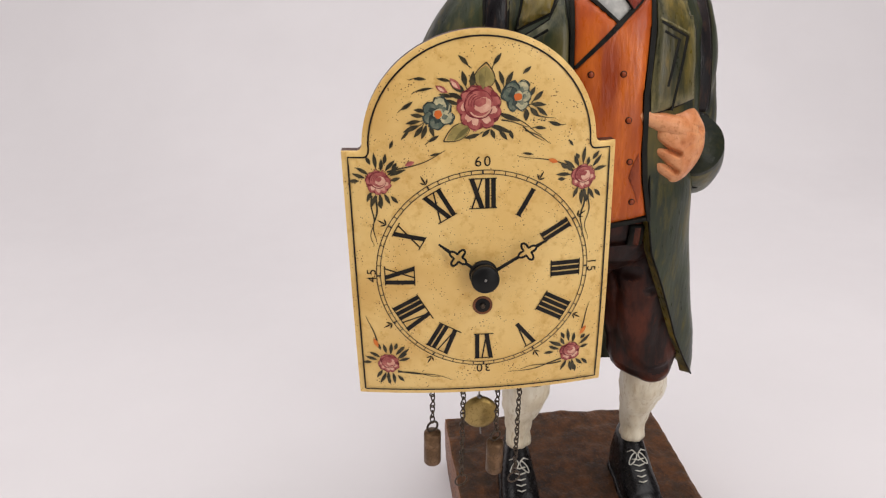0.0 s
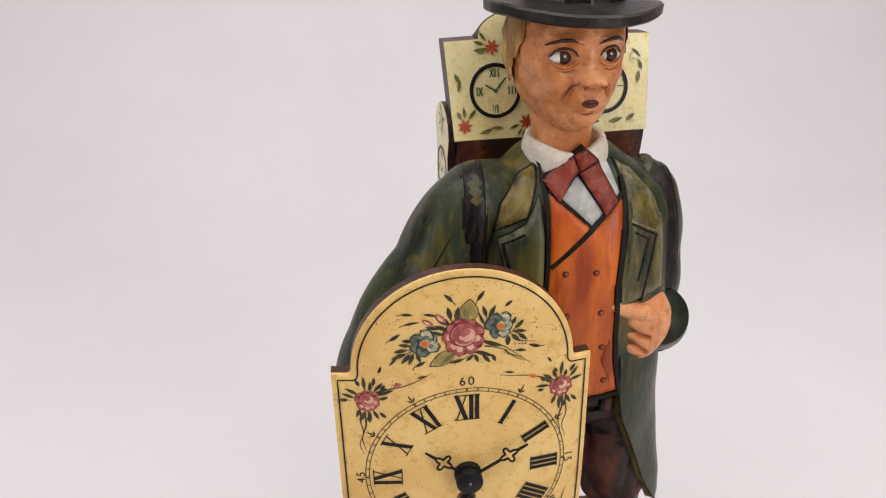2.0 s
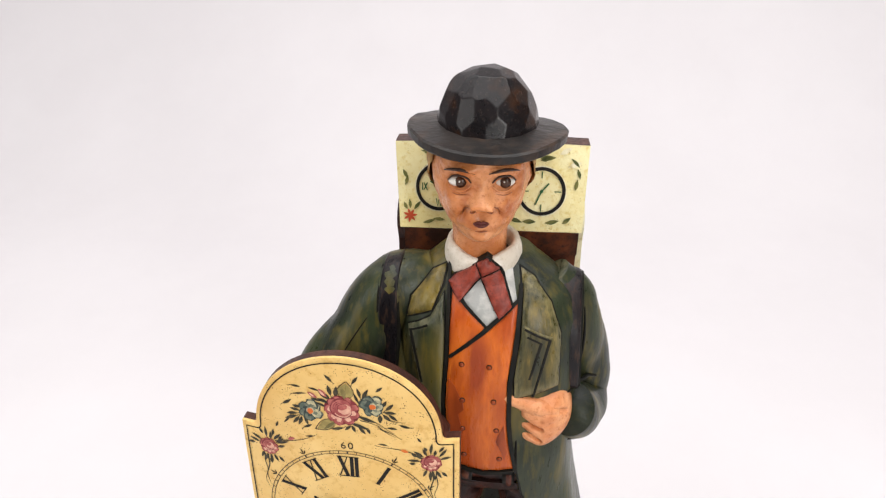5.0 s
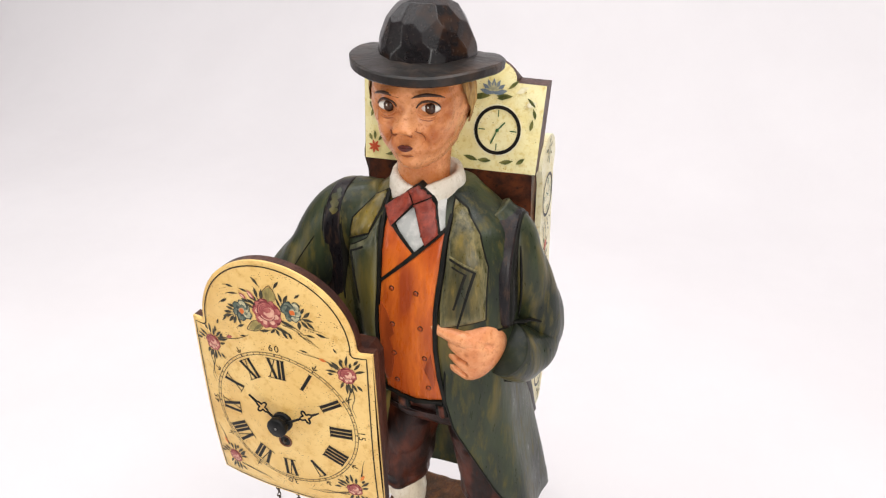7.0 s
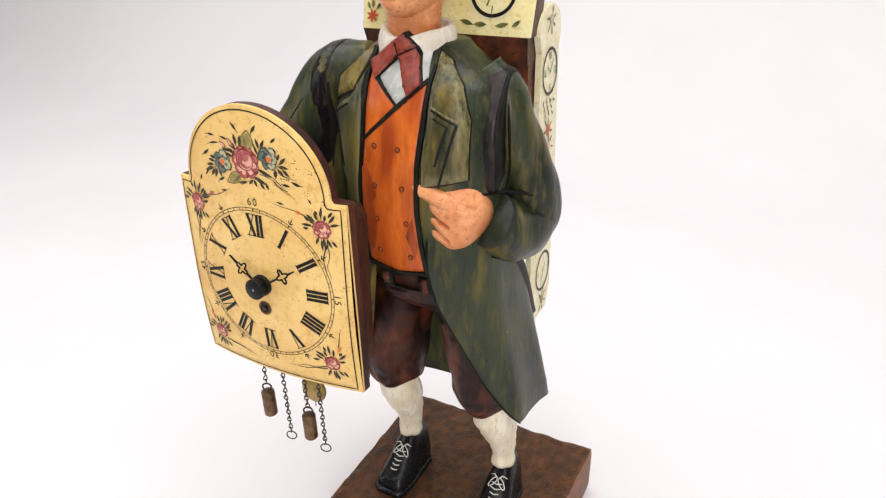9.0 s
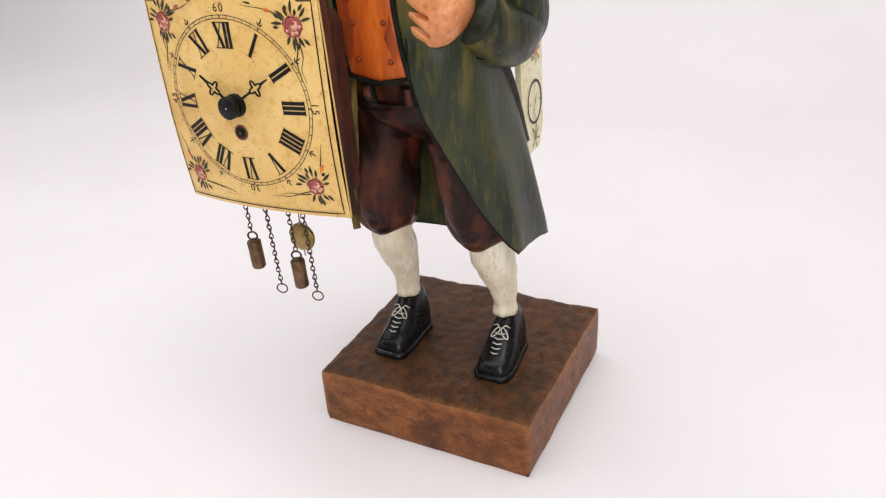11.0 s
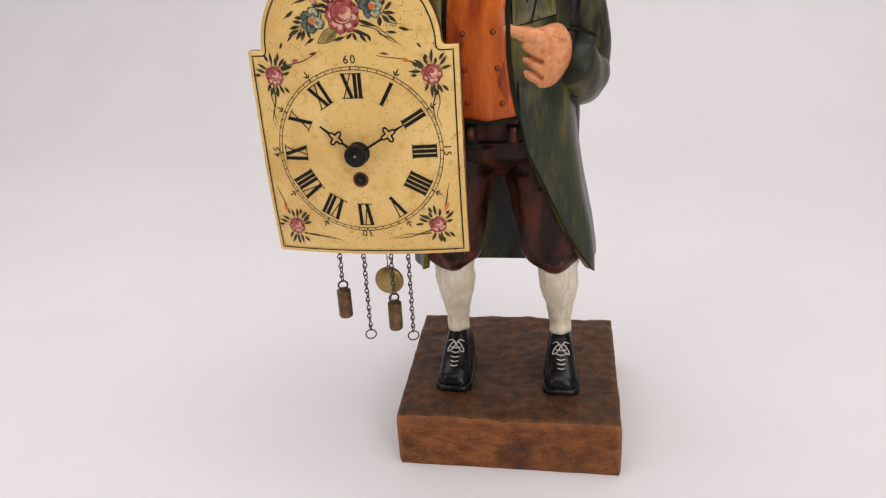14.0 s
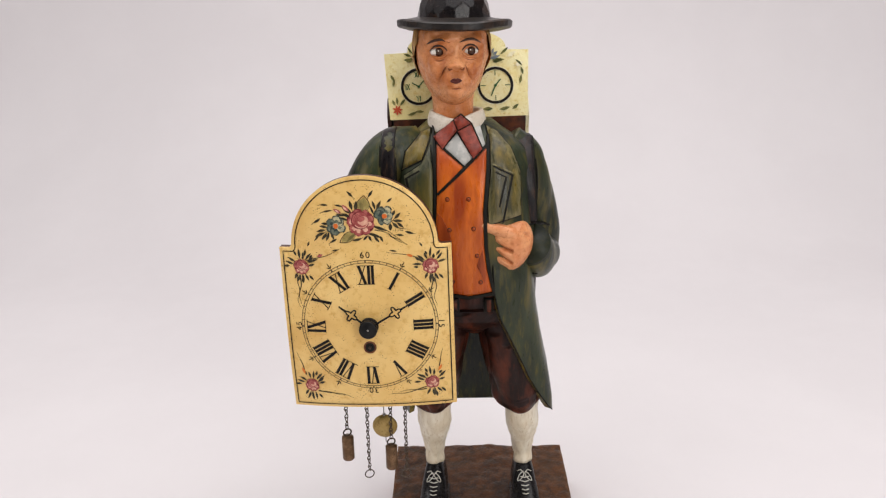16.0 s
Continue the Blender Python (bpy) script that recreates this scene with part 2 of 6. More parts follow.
# ---- builders ----
class Shape:
    """Collects pieces of one mesh with several materials."""

    def __init__(self):
        self.v, self.f, self.m, self.s, self.mats = [], [], [], [], []

    def slot(self, mat):
        if mat not in self.mats:
            self.mats.append(mat)
        return self.mats.index(mat)

    def add(self, verts, faces, mat, smooth=True):
        n, k = len(self.v), self.slot(mat)
        self.v += [tuple(p) for p in verts]
        for f in faces:
            self.f.append(tuple(i + n for i in f))
            self.m.append(k)
            self.s.append(smooth)

    def grid(self, rows, mat, closed=True, caps=True, smooth=True):
        """Rows of points, each row a ring (closed) or a strip."""
        n, faces = len(rows[0]), []
        for r in range(len(rows) - 1):
            for i in range(n if closed else n - 1):
                j = (i + 1) % n
                faces.append((r * n + i, r * n + j, (r + 1) * n + j, (r + 1) * n + i))
        if caps and closed:
            faces.append(tuple(range(n))[::-1])
            faces.append(tuple((len(rows) - 1) * n + i for i in range(n)))
        self.add([p for row in rows for p in row], faces, mat, smooth)

    def tube(self, points, radii, mat, n=10, squash=1.0, smooth=True, steps=1):
        pts = [Vector(p) for p in points]
        if steps > 1:
            pts, radii = spline(pts, steps), blend(radii, steps)
        rows, side = [], None
        for k, p in enumerate(pts):
            way = (pts[min(k + 1, len(pts) - 1)] - pts[max(k - 1, 0)]).normalized()
            if side is None:
                side = way.orthogonal().normalized()
            side = (side - way * side.dot(way)).normalized()
            other = way.cross(side)
            r = radii[k] if isinstance(radii, (list, tuple)) else radii
            rows.append([p + r * (math.cos(a) * side + squash * math.sin(a) * other) for a in (2 * math.pi * i / n for i in range(n))])
        self.grid(rows, mat, smooth=smooth)

    def ball(self, c, r, mat, n=16, m=10):
        rows = []
        for j in range(m + 1):
            v = -math.pi / 2 + math.pi * (j + 0.02 * (j == 0) - 0.02 * (j == m)) / m
            rows.append([(c[0] + r[0] * math.cos(v) * math.cos(a), c[1] + r[1] * math.cos(v) * math.sin(a), c[2] + r[2] * math.sin(v))
                         for a in (2 * math.pi * i / n for i in range(n))])
        self.grid(rows, mat)

    def plate(self, poly, thick, mat, surface, deep=0.004, cell=0.003, edge=0.0009, soft=0.45):
        """A raised plate with a rounded edge: poly (x, z) laid on a surface that gives place and normal for (x, z)."""
        bm = bmesh.new()
        face = bm.faces.new([bm.verts.new((x, 0, z)) for x, z in poly])
        if edge:
            bmesh.ops.inset_region(bm, faces=[face], thickness=edge)
        xs, zs = [p[0] for p in poly], [p[1] for p in poly]
        for axis, lo, hi in ((0, min(xs), max(xs)), (2, min(zs), max(zs))):
            k = math.floor(lo / cell) + 1
            while k * cell < hi:
                co, no = [0, 0, 0], [0, 0, 0]
                co[axis], no[axis] = k * cell, 1
                bmesh.ops.bisect_plane(bm, geom=bm.verts[:] + bm.edges[:] + bm.faces[:], plane_co=co, plane_no=no, dist=1e-6)
                k += 1
        bmesh.ops.triangulate(bm, faces=bm.faces[:])
        bm.verts.index_update()
        rim = {v.index for e in bm.edges if len(e.link_faces) == 1 for v in e.verts}
        base = [surface(v.co.x, v.co.z) for v in bm.verts]
        verts = [p + nrm * thick * (soft if i in rim else 1) for i, (p, nrm) in enumerate(base)]
        low = [p - nrm * deep for p, nrm in base]
        faces = []
        for f in bm.faces:
            ids = [v.index for v in f.verts]
            a, b, c = (verts[i] for i in ids)
            faces.append(ids if (b - a).cross(c - a).dot(base[ids[0]][1]) > 0 else ids[::-1])
        self.add(verts, faces, mat)
        wall, sides = [], []
        for e in bm.edges:
            if len(e.link_faces) == 1:
                a, b = e.verts[0].index, e.verts[1].index
                sides.append(tuple(range(len(wall), len(wall) + 4)))
                wall += [verts[a], verts[b], low[b], low[a]]
        self.add(wall, sides, mat, False)
        bm.free()

    def mesh(self, name):
        me = bpy.data.meshes.new(name)
        me.from_pydata(self.v, [], self.f)
        for m in self.mats:
            me.materials.append(m)
        me.polygons.foreach_set("material_index", self.m)
        me.polygons.foreach_set("use_smooth", self.s)
        me.update()
        return me


def spline(pts, steps):
    out, n = [], len(pts)
    for k in range(n - 1):
        p0, p1, p2, p3 = pts[max(k - 1, 0)], pts[k], pts[k + 1], pts[min(k + 2, n - 1)]
        for i in range(steps):
            t = i / steps
            out.append(0.5 * (2 * p1 + (p2 - p0) * t + (2 * p0 - 5 * p1 + 4 * p2 - p3) * t * t + (3 * p1 - p0 - 3 * p2 + p3) * t ** 3))
    return out + [pts[-1]]


def blend(values, steps):
    out = []
    for a, b in zip(values, values[1:]):
        out += [a + (b - a) * (0.5 - 0.5 * math.cos(math.pi * i / steps)) for i in range(steps)]
    return out + [values[-1]]


def smooth_at(table, z):
    """Value between the rows of a table (z, value...), eased."""
    if z <= table[0][0]:
        return table[0][1:]
    for a, b in zip(table, table[1:]):
        if z <= b[0]:
            t = (z - a[0]) / (b[0] - a[0])
            return tuple(p + (q - p) * t for p, q in zip(a[1:], b[1:]))
    return table[-1][1:]


def part(name, shape, parent, label="", at=None):
    ob = new(name, shape.mesh(name) if isinstance(shape, Shape) else shape)
    ob.parent = parent
    if at is not None:
        ob.matrix_basis = at
    if label:
        tagged(ob, label)
    return ob


def thing(name, label, category, group="", place=None):
    ob = new(name)
    if place is not None:
        ob.matrix_basis = place
    return tagged(ob, label, category, group)


def gouge(p, size, depth):
    """How deep a carving knife went at p: shallow scoops."""
    d = noise.voronoi(Vector(p) / size)[0][0]
    return depth * min(d * d, 1.0)


# ---- the photo table ----
def backdrop():
    s, rows = Shape(), []
    prof = [(-2.6, 0.0), (-1.5, 0.0), (-0.6, 0.0), (0, 0), (0.5, 0.0), (0.75, 0.0)]
    prof += [(0.75 + 0.6 * math.sin(a), 0.6 - 0.6 * math.cos(a)) for a in (math.radians(9 * k) for k in range(1, 11))]
    prof += [(1.35, 1.2), (1.35, 2.6)]
    xs = [-3 + 0.25 * k for k in range(25)]
    rows = [[(x, y, z) for x in xs] for y, z in prof]
    s.grid(rows, paper, closed=False)
    ob = new("backdrop", s.mesh("backdrop"))
    tagged(ob, "seamless white paper sweep under the figure", "backdrop", kind="structure")


def shading_walls():
    """Unseen plain grey walls round the table, added to darken fill light and reflections."""
    for name, a, b in (("unseen_wall_south", (-3.2, -2.7), (3.2, -2.6)), ("unseen_wall_west", (-3.3, -2.7), (-3.2, 1.6)), ("unseen_wall_east", (3.2, -2.7), (3.3, 1.6)), ("unseen_wall_north", (-3.3, 1.6), (3.3, 1.7))):
        s = Shape()
        s.grid([[(a[0], a[1], z), (b[0], a[1], z), (b[0], b[1], z), (a[0], b[1], z)] for z in (-0.02, 1.3, 2.7)], wall_grey, smooth=False)
        tagged(new(name, s.mesh(name)), "unseen grey wall added to darken fill light and reflections", "wall", kind="structure")


backdrop()
shading_walls()

from mathutils.bvhtree import BVHTree


# ---- the plinth ----
def plinth():
    s = Shape()
    x0, x1, y0, y1, h, n = -0.077, 0.0785, -0.0772, 0.0745, 0.042, 72

    def edge(x, y):
        """Outline, a little out of true."""
        return x + 0.0006 * noise.noise((y * 40, 3, x * 9)), y + 0.0006 * noise.noise((x * 40, 7, y * 9))

    def top(x, y):
        near = min(x - x0, x1 - x, y - y0, y1 - y)
        worn = 0.0016 * max(0, 1 - near / 0.004) ** 2 * (0.7 + 0.9 * noise.noise((x * 60, y * 60, 1)))
        return h + 0.0012 * noise.noise((x * 22, y * 22, 0)) - gouge((x, y * 1.2, 0.3), 0.010, 0.0014) + 0.001 - worn

    rows = []
    for j in range(n + 1):
        y = y0 + (y1 - y0) * j / n
        xa = x0 - 0.006 * j / n
        rows.append([(*edge(x, y), top(max(x, x0), y)) for x in (xa + (x1 - xa) * i / n for i in range(n + 1))])
    s.grid(rows, plinth_top, closed=False)
    ring = [rows[0][i] for i in range(n + 1)] + [rows[j][n] for j in range(1, n + 1)] + [rows[n][i] for i in range(n - 1, -1, -1)] + [rows[j][0] for j in range(n - 1, 0, -1)]
    cx, cy = (x0 + x1) / 2, (y0 + y1) / 2
    wall = []
    for k in range(9):
        t = k / 8
        row = []
        for p in ring:
            z = p[2] * (1 - t)
            out = 0.0007 if 0 < k < 8 else (0.0 if k == 0 else -0.0006)
            out += 0.0003 * noise.noise((p[0] * 70, p[1] * 70, z * 70)) if k else 0
            d = Vector((p[0] - cx, p[1] - cy, 0))
            d = Vector((math.copysign(1, d.x) if abs(d.x) > abs(d.y) else 0, math.copysign(1, d.y) if abs(d.y) >= abs(d.x) else 0, 0))
            row.append((p[0] + d.x * out, p[1] + d.y * out, max(z, 0.0)))
        wall.append(row)
    s.grid(wall[::-1], plinth_side, closed=True, caps=False)
    s.add(wall[-1], [tuple(range(len(ring)))], plinth_side, False)
    ob = new("plinth", s.mesh("plinth"))
    tagged(ob, "dark stained square wooden block with hand-carved top", "plinth")


plinth()

# ---- the carved figure: one mesh ----
# z, centre x, centre y, half width, half depth
TORSO = [(0.244, -0.004, -0.041, 0.046, 0.0345), (0.27, -0.005, -0.041, 0.048, 0.0355), (0.30, -0.006, -0.041, 0.051, 0.036),
         (0.325, -0.007, -0.039, 0.053, 0.0355), (0.342, -0.008, -0.038, 0.052, 0.034), (0.354, -0.008, -0.037, 0.047, 0.031),
         (0.363, -0.009, -0.036, 0.039, 0.0255), (0.3695, -0.010, -0.034, 0.030, 0.0215), (0.374, -0.010, -0.032, 0.0245, 0.0175)]
SKIRT = [(0.135, -0.0025, -0.013, 0.0638, 0.041), (0.15, -0.0025, -0.0165, 0.0628, 0.0410), (0.171, -0.0025, -0.021, 0.0596, 0.0420),
         (0.20, -0.003, -0.025, 0.0545, 0.0435), (0.226, -0.004, -0.0300, 0.0515, 0.0433), (0.258, -0.005, -0.0360, 0.0495, 0.0412), (0.288, -0.0055, -0.041, 0.0478, 0.0335)]
POWER = 2.5


def ring_point(sec, a, grow=0.0, power=POWER):
    """Angle 0 is the front, a quarter turn the figure's left side (+x)."""
    cx, cy, w, d = sec
    sx, sy = math.sin(a), -math.cos(a)
    return (cx + (w + grow) * math.copysign(abs(sx) ** (2 / power), sx), cy + (d + grow) * math.copysign(abs(sy) ** (2 / power), sy))


COAT = []  # the finished coat, to lay things on


def skin_of_coat(s):
    COAT.append(BVHTree.FromPolygons([Vector(p) for p in s.v], s.f))


def shape_front(table, x, z, lift=0.0):
    cx, cy, w, d = smooth_at(table, z)
    t = min(abs((x - cx) / w), 0.995)
    return Vector((x, cy - d * (1 - t ** POWER) ** (1 / POWER) - lift, z))


def shape_normal(f, x, z):
    e = 0.0015
    n = (f(x + e, z) - f(x - e, z)).cross(f(x, z + e) - f(x, z - e))
    return n.normalized() if n.y < 0 else -n.normalized()


def coat_front(x, z):
    hit = COAT[0].ray_cast(Vector((x, -0.4, z)), Vector((0, 1, 0)))[0]
    return hit if hit and hit.y < -0.012 else shape_front(TORSO, x, z)


def chest(x, z):
    n = Vector((0, 0, 0))
    for dx, dz in ((0, 0), (0.003, 0), (-0.003, 0), (0, 0.003), (0, -0.003)):
        n += shape_normal(coat_front, x + dx, z + dz)
    return coat_front(x, z), n.normalized()


SCOOPS = ((-0.0105, 0.2135, 0.0075, 0.0048, 0.5), (0.0115, 0.2145, 0.0070, 0.0046, -0.4), (0.0225, 0.2060, 0.0040, 0.0030, -0.5), (-0.0440, 0.2050, 0.0050, 0.0100, 0.2),
          (-0.0370, 0.1560, 0.0060, 0.0050, 0.6), (0.0330, 0.1530, 0.0070, 0.0040, -0.3), (-0.0120, 0.2330, 0.0100, 0.0032, -0.2))


def scoop(x, y, z):
    """Depth, 0 to 1, of the knife scoops on the front of the breeches."""
    if y > -0.030:
        return 0.0
    best = 0.0
    for sx, sz, rx, rz, lean in SCOOPS:
        u, v = x - sx, z - sz
        u, v = u * math.cos(lean) - v * math.sin(lean), u * math.sin(lean) + v * math.cos(lean)
        best = max(best, 1 - (u / rx) ** 2 - (v / rz) ** 2 + 0.22 * noise.noise((x * 300, z * 220, 5)))
    return max(0.0, best)


def stain_scoops(s, first):
    k = s.slot(trouser_dark)
    for i in range(first, len(s.f)):
        c = sum((Vector(s.v[j]) for j in s.f[i]), Vector()) / len(s.f[i])
        if len(s.f[i]) < 6 and scoop(*c) > 0.10:
            s.m[i] = k


HIPS = [(0.2075, -0.002, -0.036, 0.006, 0.006), (0.2110, -0.003, -0.037, 0.015, 0.0125), (0.2160, -0.004, -0.0385, 0.027, 0.0180), (0.2240, -0.003, -0.040, 0.038, 0.0235), (0.2380, -0.003, -0.041, 0.042, 0.0290), (0.248, -0.003, -0.041, 0.042, 0.0312), (0.262, -0.003, -0.041, 0.041, 0.0318)]


def hip(x, z):
    def f(a, b):
        return shape_front(HIPS, a, b)
    return f(x, z), shape_normal(f, x, z)


def carved(s, table, z0, z1, rows, n, mat, size=0.02, depth=0.0012, caps=True):
    out = []
    for k in range(rows + 1):
        z = z0 + (z1 - z0) * k / rows
        sec = smooth_at(table, z)
        row = []
        for i in range(n):
            a = 2 * math.pi * i / n
            x, y = ring_point(sec, a)
            g = -gouge((x, y, z * 0.55), size, depth) - (0.0018 * scoop(x, y, z) if mat is trouser_brown else 0.0)
            x, y = ring_point(sec, a, g)
            row.append((x, y, z))
        out.append(row)
    first = len(s.f)
    s.grid(out, mat, caps=caps)
    if mat is trouser_brown:
        stain_scoops(s, first)


def coat_skirt(s):
    """The lower coat: a thick shell round the sides and back."""
    right = [(0.135, 0.0598), (0.15, 0.0520), (0.175, 0.040), (0.20, 0.0295), (0.23, 0.0165), (0.25, 0.0125), (0.29, 0.0115)]
    left = [(0.135, 0.058), (0.15, 0.055), (0.175, 0.046), (0.20, 0.038), (0.23, 0.030), (0.25, 0.026), (0.27, 0.025)]
    rows_out, rows_in, n, m = [], [], 72, 42
    for k in range(m + 1):
        u = k / m
        zc = 0.286 + (0.1395 - 0.286) * u
        sec = smooth_at(SKIRT, zc)
        box = 2.5 + 0.9 * u
        ar = math.asin(min(((smooth_at(right, zc)[0] - sec[0]) / sec[2]), 0.999) ** (box / 2))
        al = math.asin(min(((smooth_at(left, zc)[0] + sec[0]) / sec[2]), 0.999) ** (box / 2))
        ro, ri = [], []
        for i in range(n + 1):
            a = ar + (2 * math.pi - ar - al) * i / n
            z = zc + 0.0010 - 0.012 * u ** 3 * max(0, min(1, (min(a, 2 * math.pi - a) - 1.45) / 0.9)) - 0.0010 * max(0, math.cos(a - 1.35)) ** 4 * u ** 3
            fold = 0.0016 * math.sin(a * 7) * u + 0.002 * math.exp(-((a - 1.75) / 0.22) ** 2) * u - 0.002 * math.exp(-((a - 2.2) / 0.2) ** 2) * u
            x, y = ring_point(sec, a, 0.0, box)
            g = fold - gouge((x, y, z * 0.4), 0.02, 0.0012)
            draw = max(0, min(1, (0.95 - abs(a - math.pi)) / 0.35))
            draw = -0.0185 * draw * draw * (3 - 2 * draw) * min(1, u * 1.6)
            xo, yo = ring_point(sec, a, g, box)
            xi, yi = ring_point(sec, a, -0.0045, box)
            ro.append((xo, yo + draw, z))
            ri.append((xi, yi + draw, z + 0.0004))
        rows_out.append(ro)
        rows_in.append(ri)
    s.grid(rows_out, coat_green, closed=False)
    s.grid([r[::-1] for r in rows_in], coat_green, closed=False)
    # edges of the cloth
    for i in (0, n):
        strip = [[ro[i], ri[i]] for ro, ri in zip(rows_out, rows_in)]
        s.grid(strip, coat_olive, closed=False)
    s.grid([rows_out[-1], rows_in[-1]], coat_green, closed=False)
    # a stitched seam line along the front edge
    s.tube([Vector(r[0]) + Vector((0.0004, -0.0002, 0)) for r in rows_out[::2]], [0.0006] * len(rows_out[::2]), dark_groove, n=5)


def leg(s, cx, cy, knee_x, foot_x, foot_y, wide):
    """Puffed breeches leg, stocking below it."""
    rows, n = [], 110
    prof = [(0.238, 0.0150), (0.222, 0.0190), (0.205, 0.0203), (0.19, 0.0205), (0.172, 0.0205), (0.158, 0.0205), (0.150, 0.0195), (0.1445, 0.0172), (0.142, 0.0145)]
    for k in range(97):
        z = 0.238 - (0.238 - 0.142) * k / 96
        r = smooth_at([(a, b) for a, b in prof[::-1]], z)[0] * wide
        my = cy - 0.0085 * max(0, min(1, (z - 0.155) / 0.070))
        mx = cx * (1 - 0.34 * max(0, min(1, (z - 0.158) / 0.06)))
        row = []
        for i in range(n):
            a = 2 * math.pi * i / n
            p = (mx + r * math.cos(a), my + 1.08 * r * math.sin(a), z)
            g = 0.0016 * scoop(*p) + gouge((p[0], p[1], p[2] * 0.6), 0.0160, 0.0034) + 0.0012 * math.sin(5 * a + z * 160) * max(0, 1 - abs(z - 0.152) / 0.012)
            row.append((mx + (r - g + 0.001) * math.cos(a), my + 1.08 * (r - g + 0.001) * math.sin(a), z + 0.0018 * math.sin(3 * a + cx * 90)))
        rows.append(row)
    first = len(s.f)
    s.grid(rows[::-1], trouser_brown)
    stain_scoops(s, first)
    rows = []
    prof = [(0.078, 0.0088), (0.088, 0.0086), (0.098, 0.0100), (0.112, 0.0130), (0.125, 0.0147), (0.138, 0.0143), (0.150, 0.0150)]
    for k in range(27):
        z = 0.078 + 0.072 * k / 26
        u = min(max((z - 0.085) / 0.055, 0), 1)
        u = u * u * (3 - 2 * u)
        x0, y0 = foot_x + (knee_x - foot_x) * u, foot_y + (cy + 0.003 - foot_y) * u
        r = smooth_at(prof, z)[0]
        row = []
        for i in range(n):
            a = 2 * math.pi * i / n
            p = (x0 + r * math.cos(a), y0 + 1.1 * r * math.sin(a), z)
            g = gouge(p, 0.0085, 0.0024)
            row.append((x0 + (r - g) * math.cos(a), y0 + 1.1 * (r - g) * math.sin(a), z))
        rows.append(row)
    s.grid(rows, sock_cream)


def shoe(s, x, y, turn):
    """Laced black shoe, its sole on the plinth; y is the ankle."""
    def at(u, v, w):
        c, k = math.cos(turn), math.sin(turn)
        return (x + u * c - v * k, y + u * k + v * c, w)

    g = 0.0410
    # v along the shoe, half width, top of the upper
    prof = [(-0.0352, 0.0062, 0.0092), (-0.0340, 0.0092, 0.0125), (-0.0310, 0.0116, 0.0148), (-0.0255, 0.0126, 0.0172), (-0.0185, 0.0125, 0.0220), (-0.0120, 0.0119, 0.0285),
            (-0.0072, 0.0113, 0.0355), (-0.0025, 0.0108, 0.0400), (0.0042, 0.0106, 0.0405), (0.0110, 0.0102, 0.0395), (0.0145, 0.0082, 0.0370), (0.0160, 0.0050, 0.032)]
    n = 18
    rows = []
    for v, w, h in prof:
        row = []
        for i in range(n):
            a = math.pi * i / (n - 1)
            cx, cz = math.cos(a), math.sin(a)
            u = w * math.copysign(abs(cx) ** 0.75, cx)
            zz = 0.004 + (h - 0.004) * abs(cz) ** (0.8 if h < 0.025 else 0.6)
            narrow = 1 - 0.25 * max(0, (zz - 0.016) / 0.03)
            row.append(at(u * narrow, v, g + zz - gouge((u, v, zz), 0.0085, 0.0024)))
        row += [at(w * 0.8 * (1 - 2 * k / 3), v, g + 0.002) for k in range(4)][::-1]
        rows.append(row)
    s.grid(rows, shoe_black)
    sole = []
    for k, (lift, grow) in enumerate(((0.0, 0.0002), (0.0010, 0.0010), (0.0044, 0.0010), (0.0054, 0.0000))):
        outline = [(w + grow, v) for v, w, h in prof] + [(-w - grow, v) for v, w, h in prof[::-1]]
        sole.append([at(u, v * (1 + grow * 30) - (0.0014 if v < -0.02 else 0.0), g + lift) for u, v in outline])
    s.grid(sole, shoe_black)

    def front(u, v):
        h = smooth_at([(a, c) for a, b, c in prof], v)[0]
        w = smooth_at([(a, b) for a, b, c in prof], v)[0]
        return at(u, v - 0.0007, g + 0.004 + (h - 0.004) * max(0.05, 1 - (abs(u) / w) ** 2.4) ** 0.42 + 0.0002)

    for k, v in enumerate((-0.0262, -0.0232, -0.0202, -0.0174, -0.0148)):
        w = 0.0028 + 0.0003 * k
        s.tube([front(u * w, v + 0.0010 * abs(u)) for u in (-1, -0.5, 0, 0.5, 1)], [0.0003, 0.00045, 0.00045, 0.00045, 0.0003], lace_white, n=6)
    for side in (-1, 1):
        loop = []
        for k in range(15):
            t = 2 * math.pi * k / 14
            along, across = 0.0032 * (1 - math.cos(t)), 0.0014 * math.sin(t)
            loop.append(front(side * (0.0005 + 0.86 * along + 0.5 * across), -0.0120 - 0.55 * along + 0.95 * across))
        s.tube(loop, [0.0004] * 15, lace_white, n=6)
        s.tube([front(side * 0.0006, -0.0118), front(side * 0.0030, -0.0103), front(side * 0.0062, -0.0098)], [0.0005, 0.0005, 0.0003], lace_white, n=6)


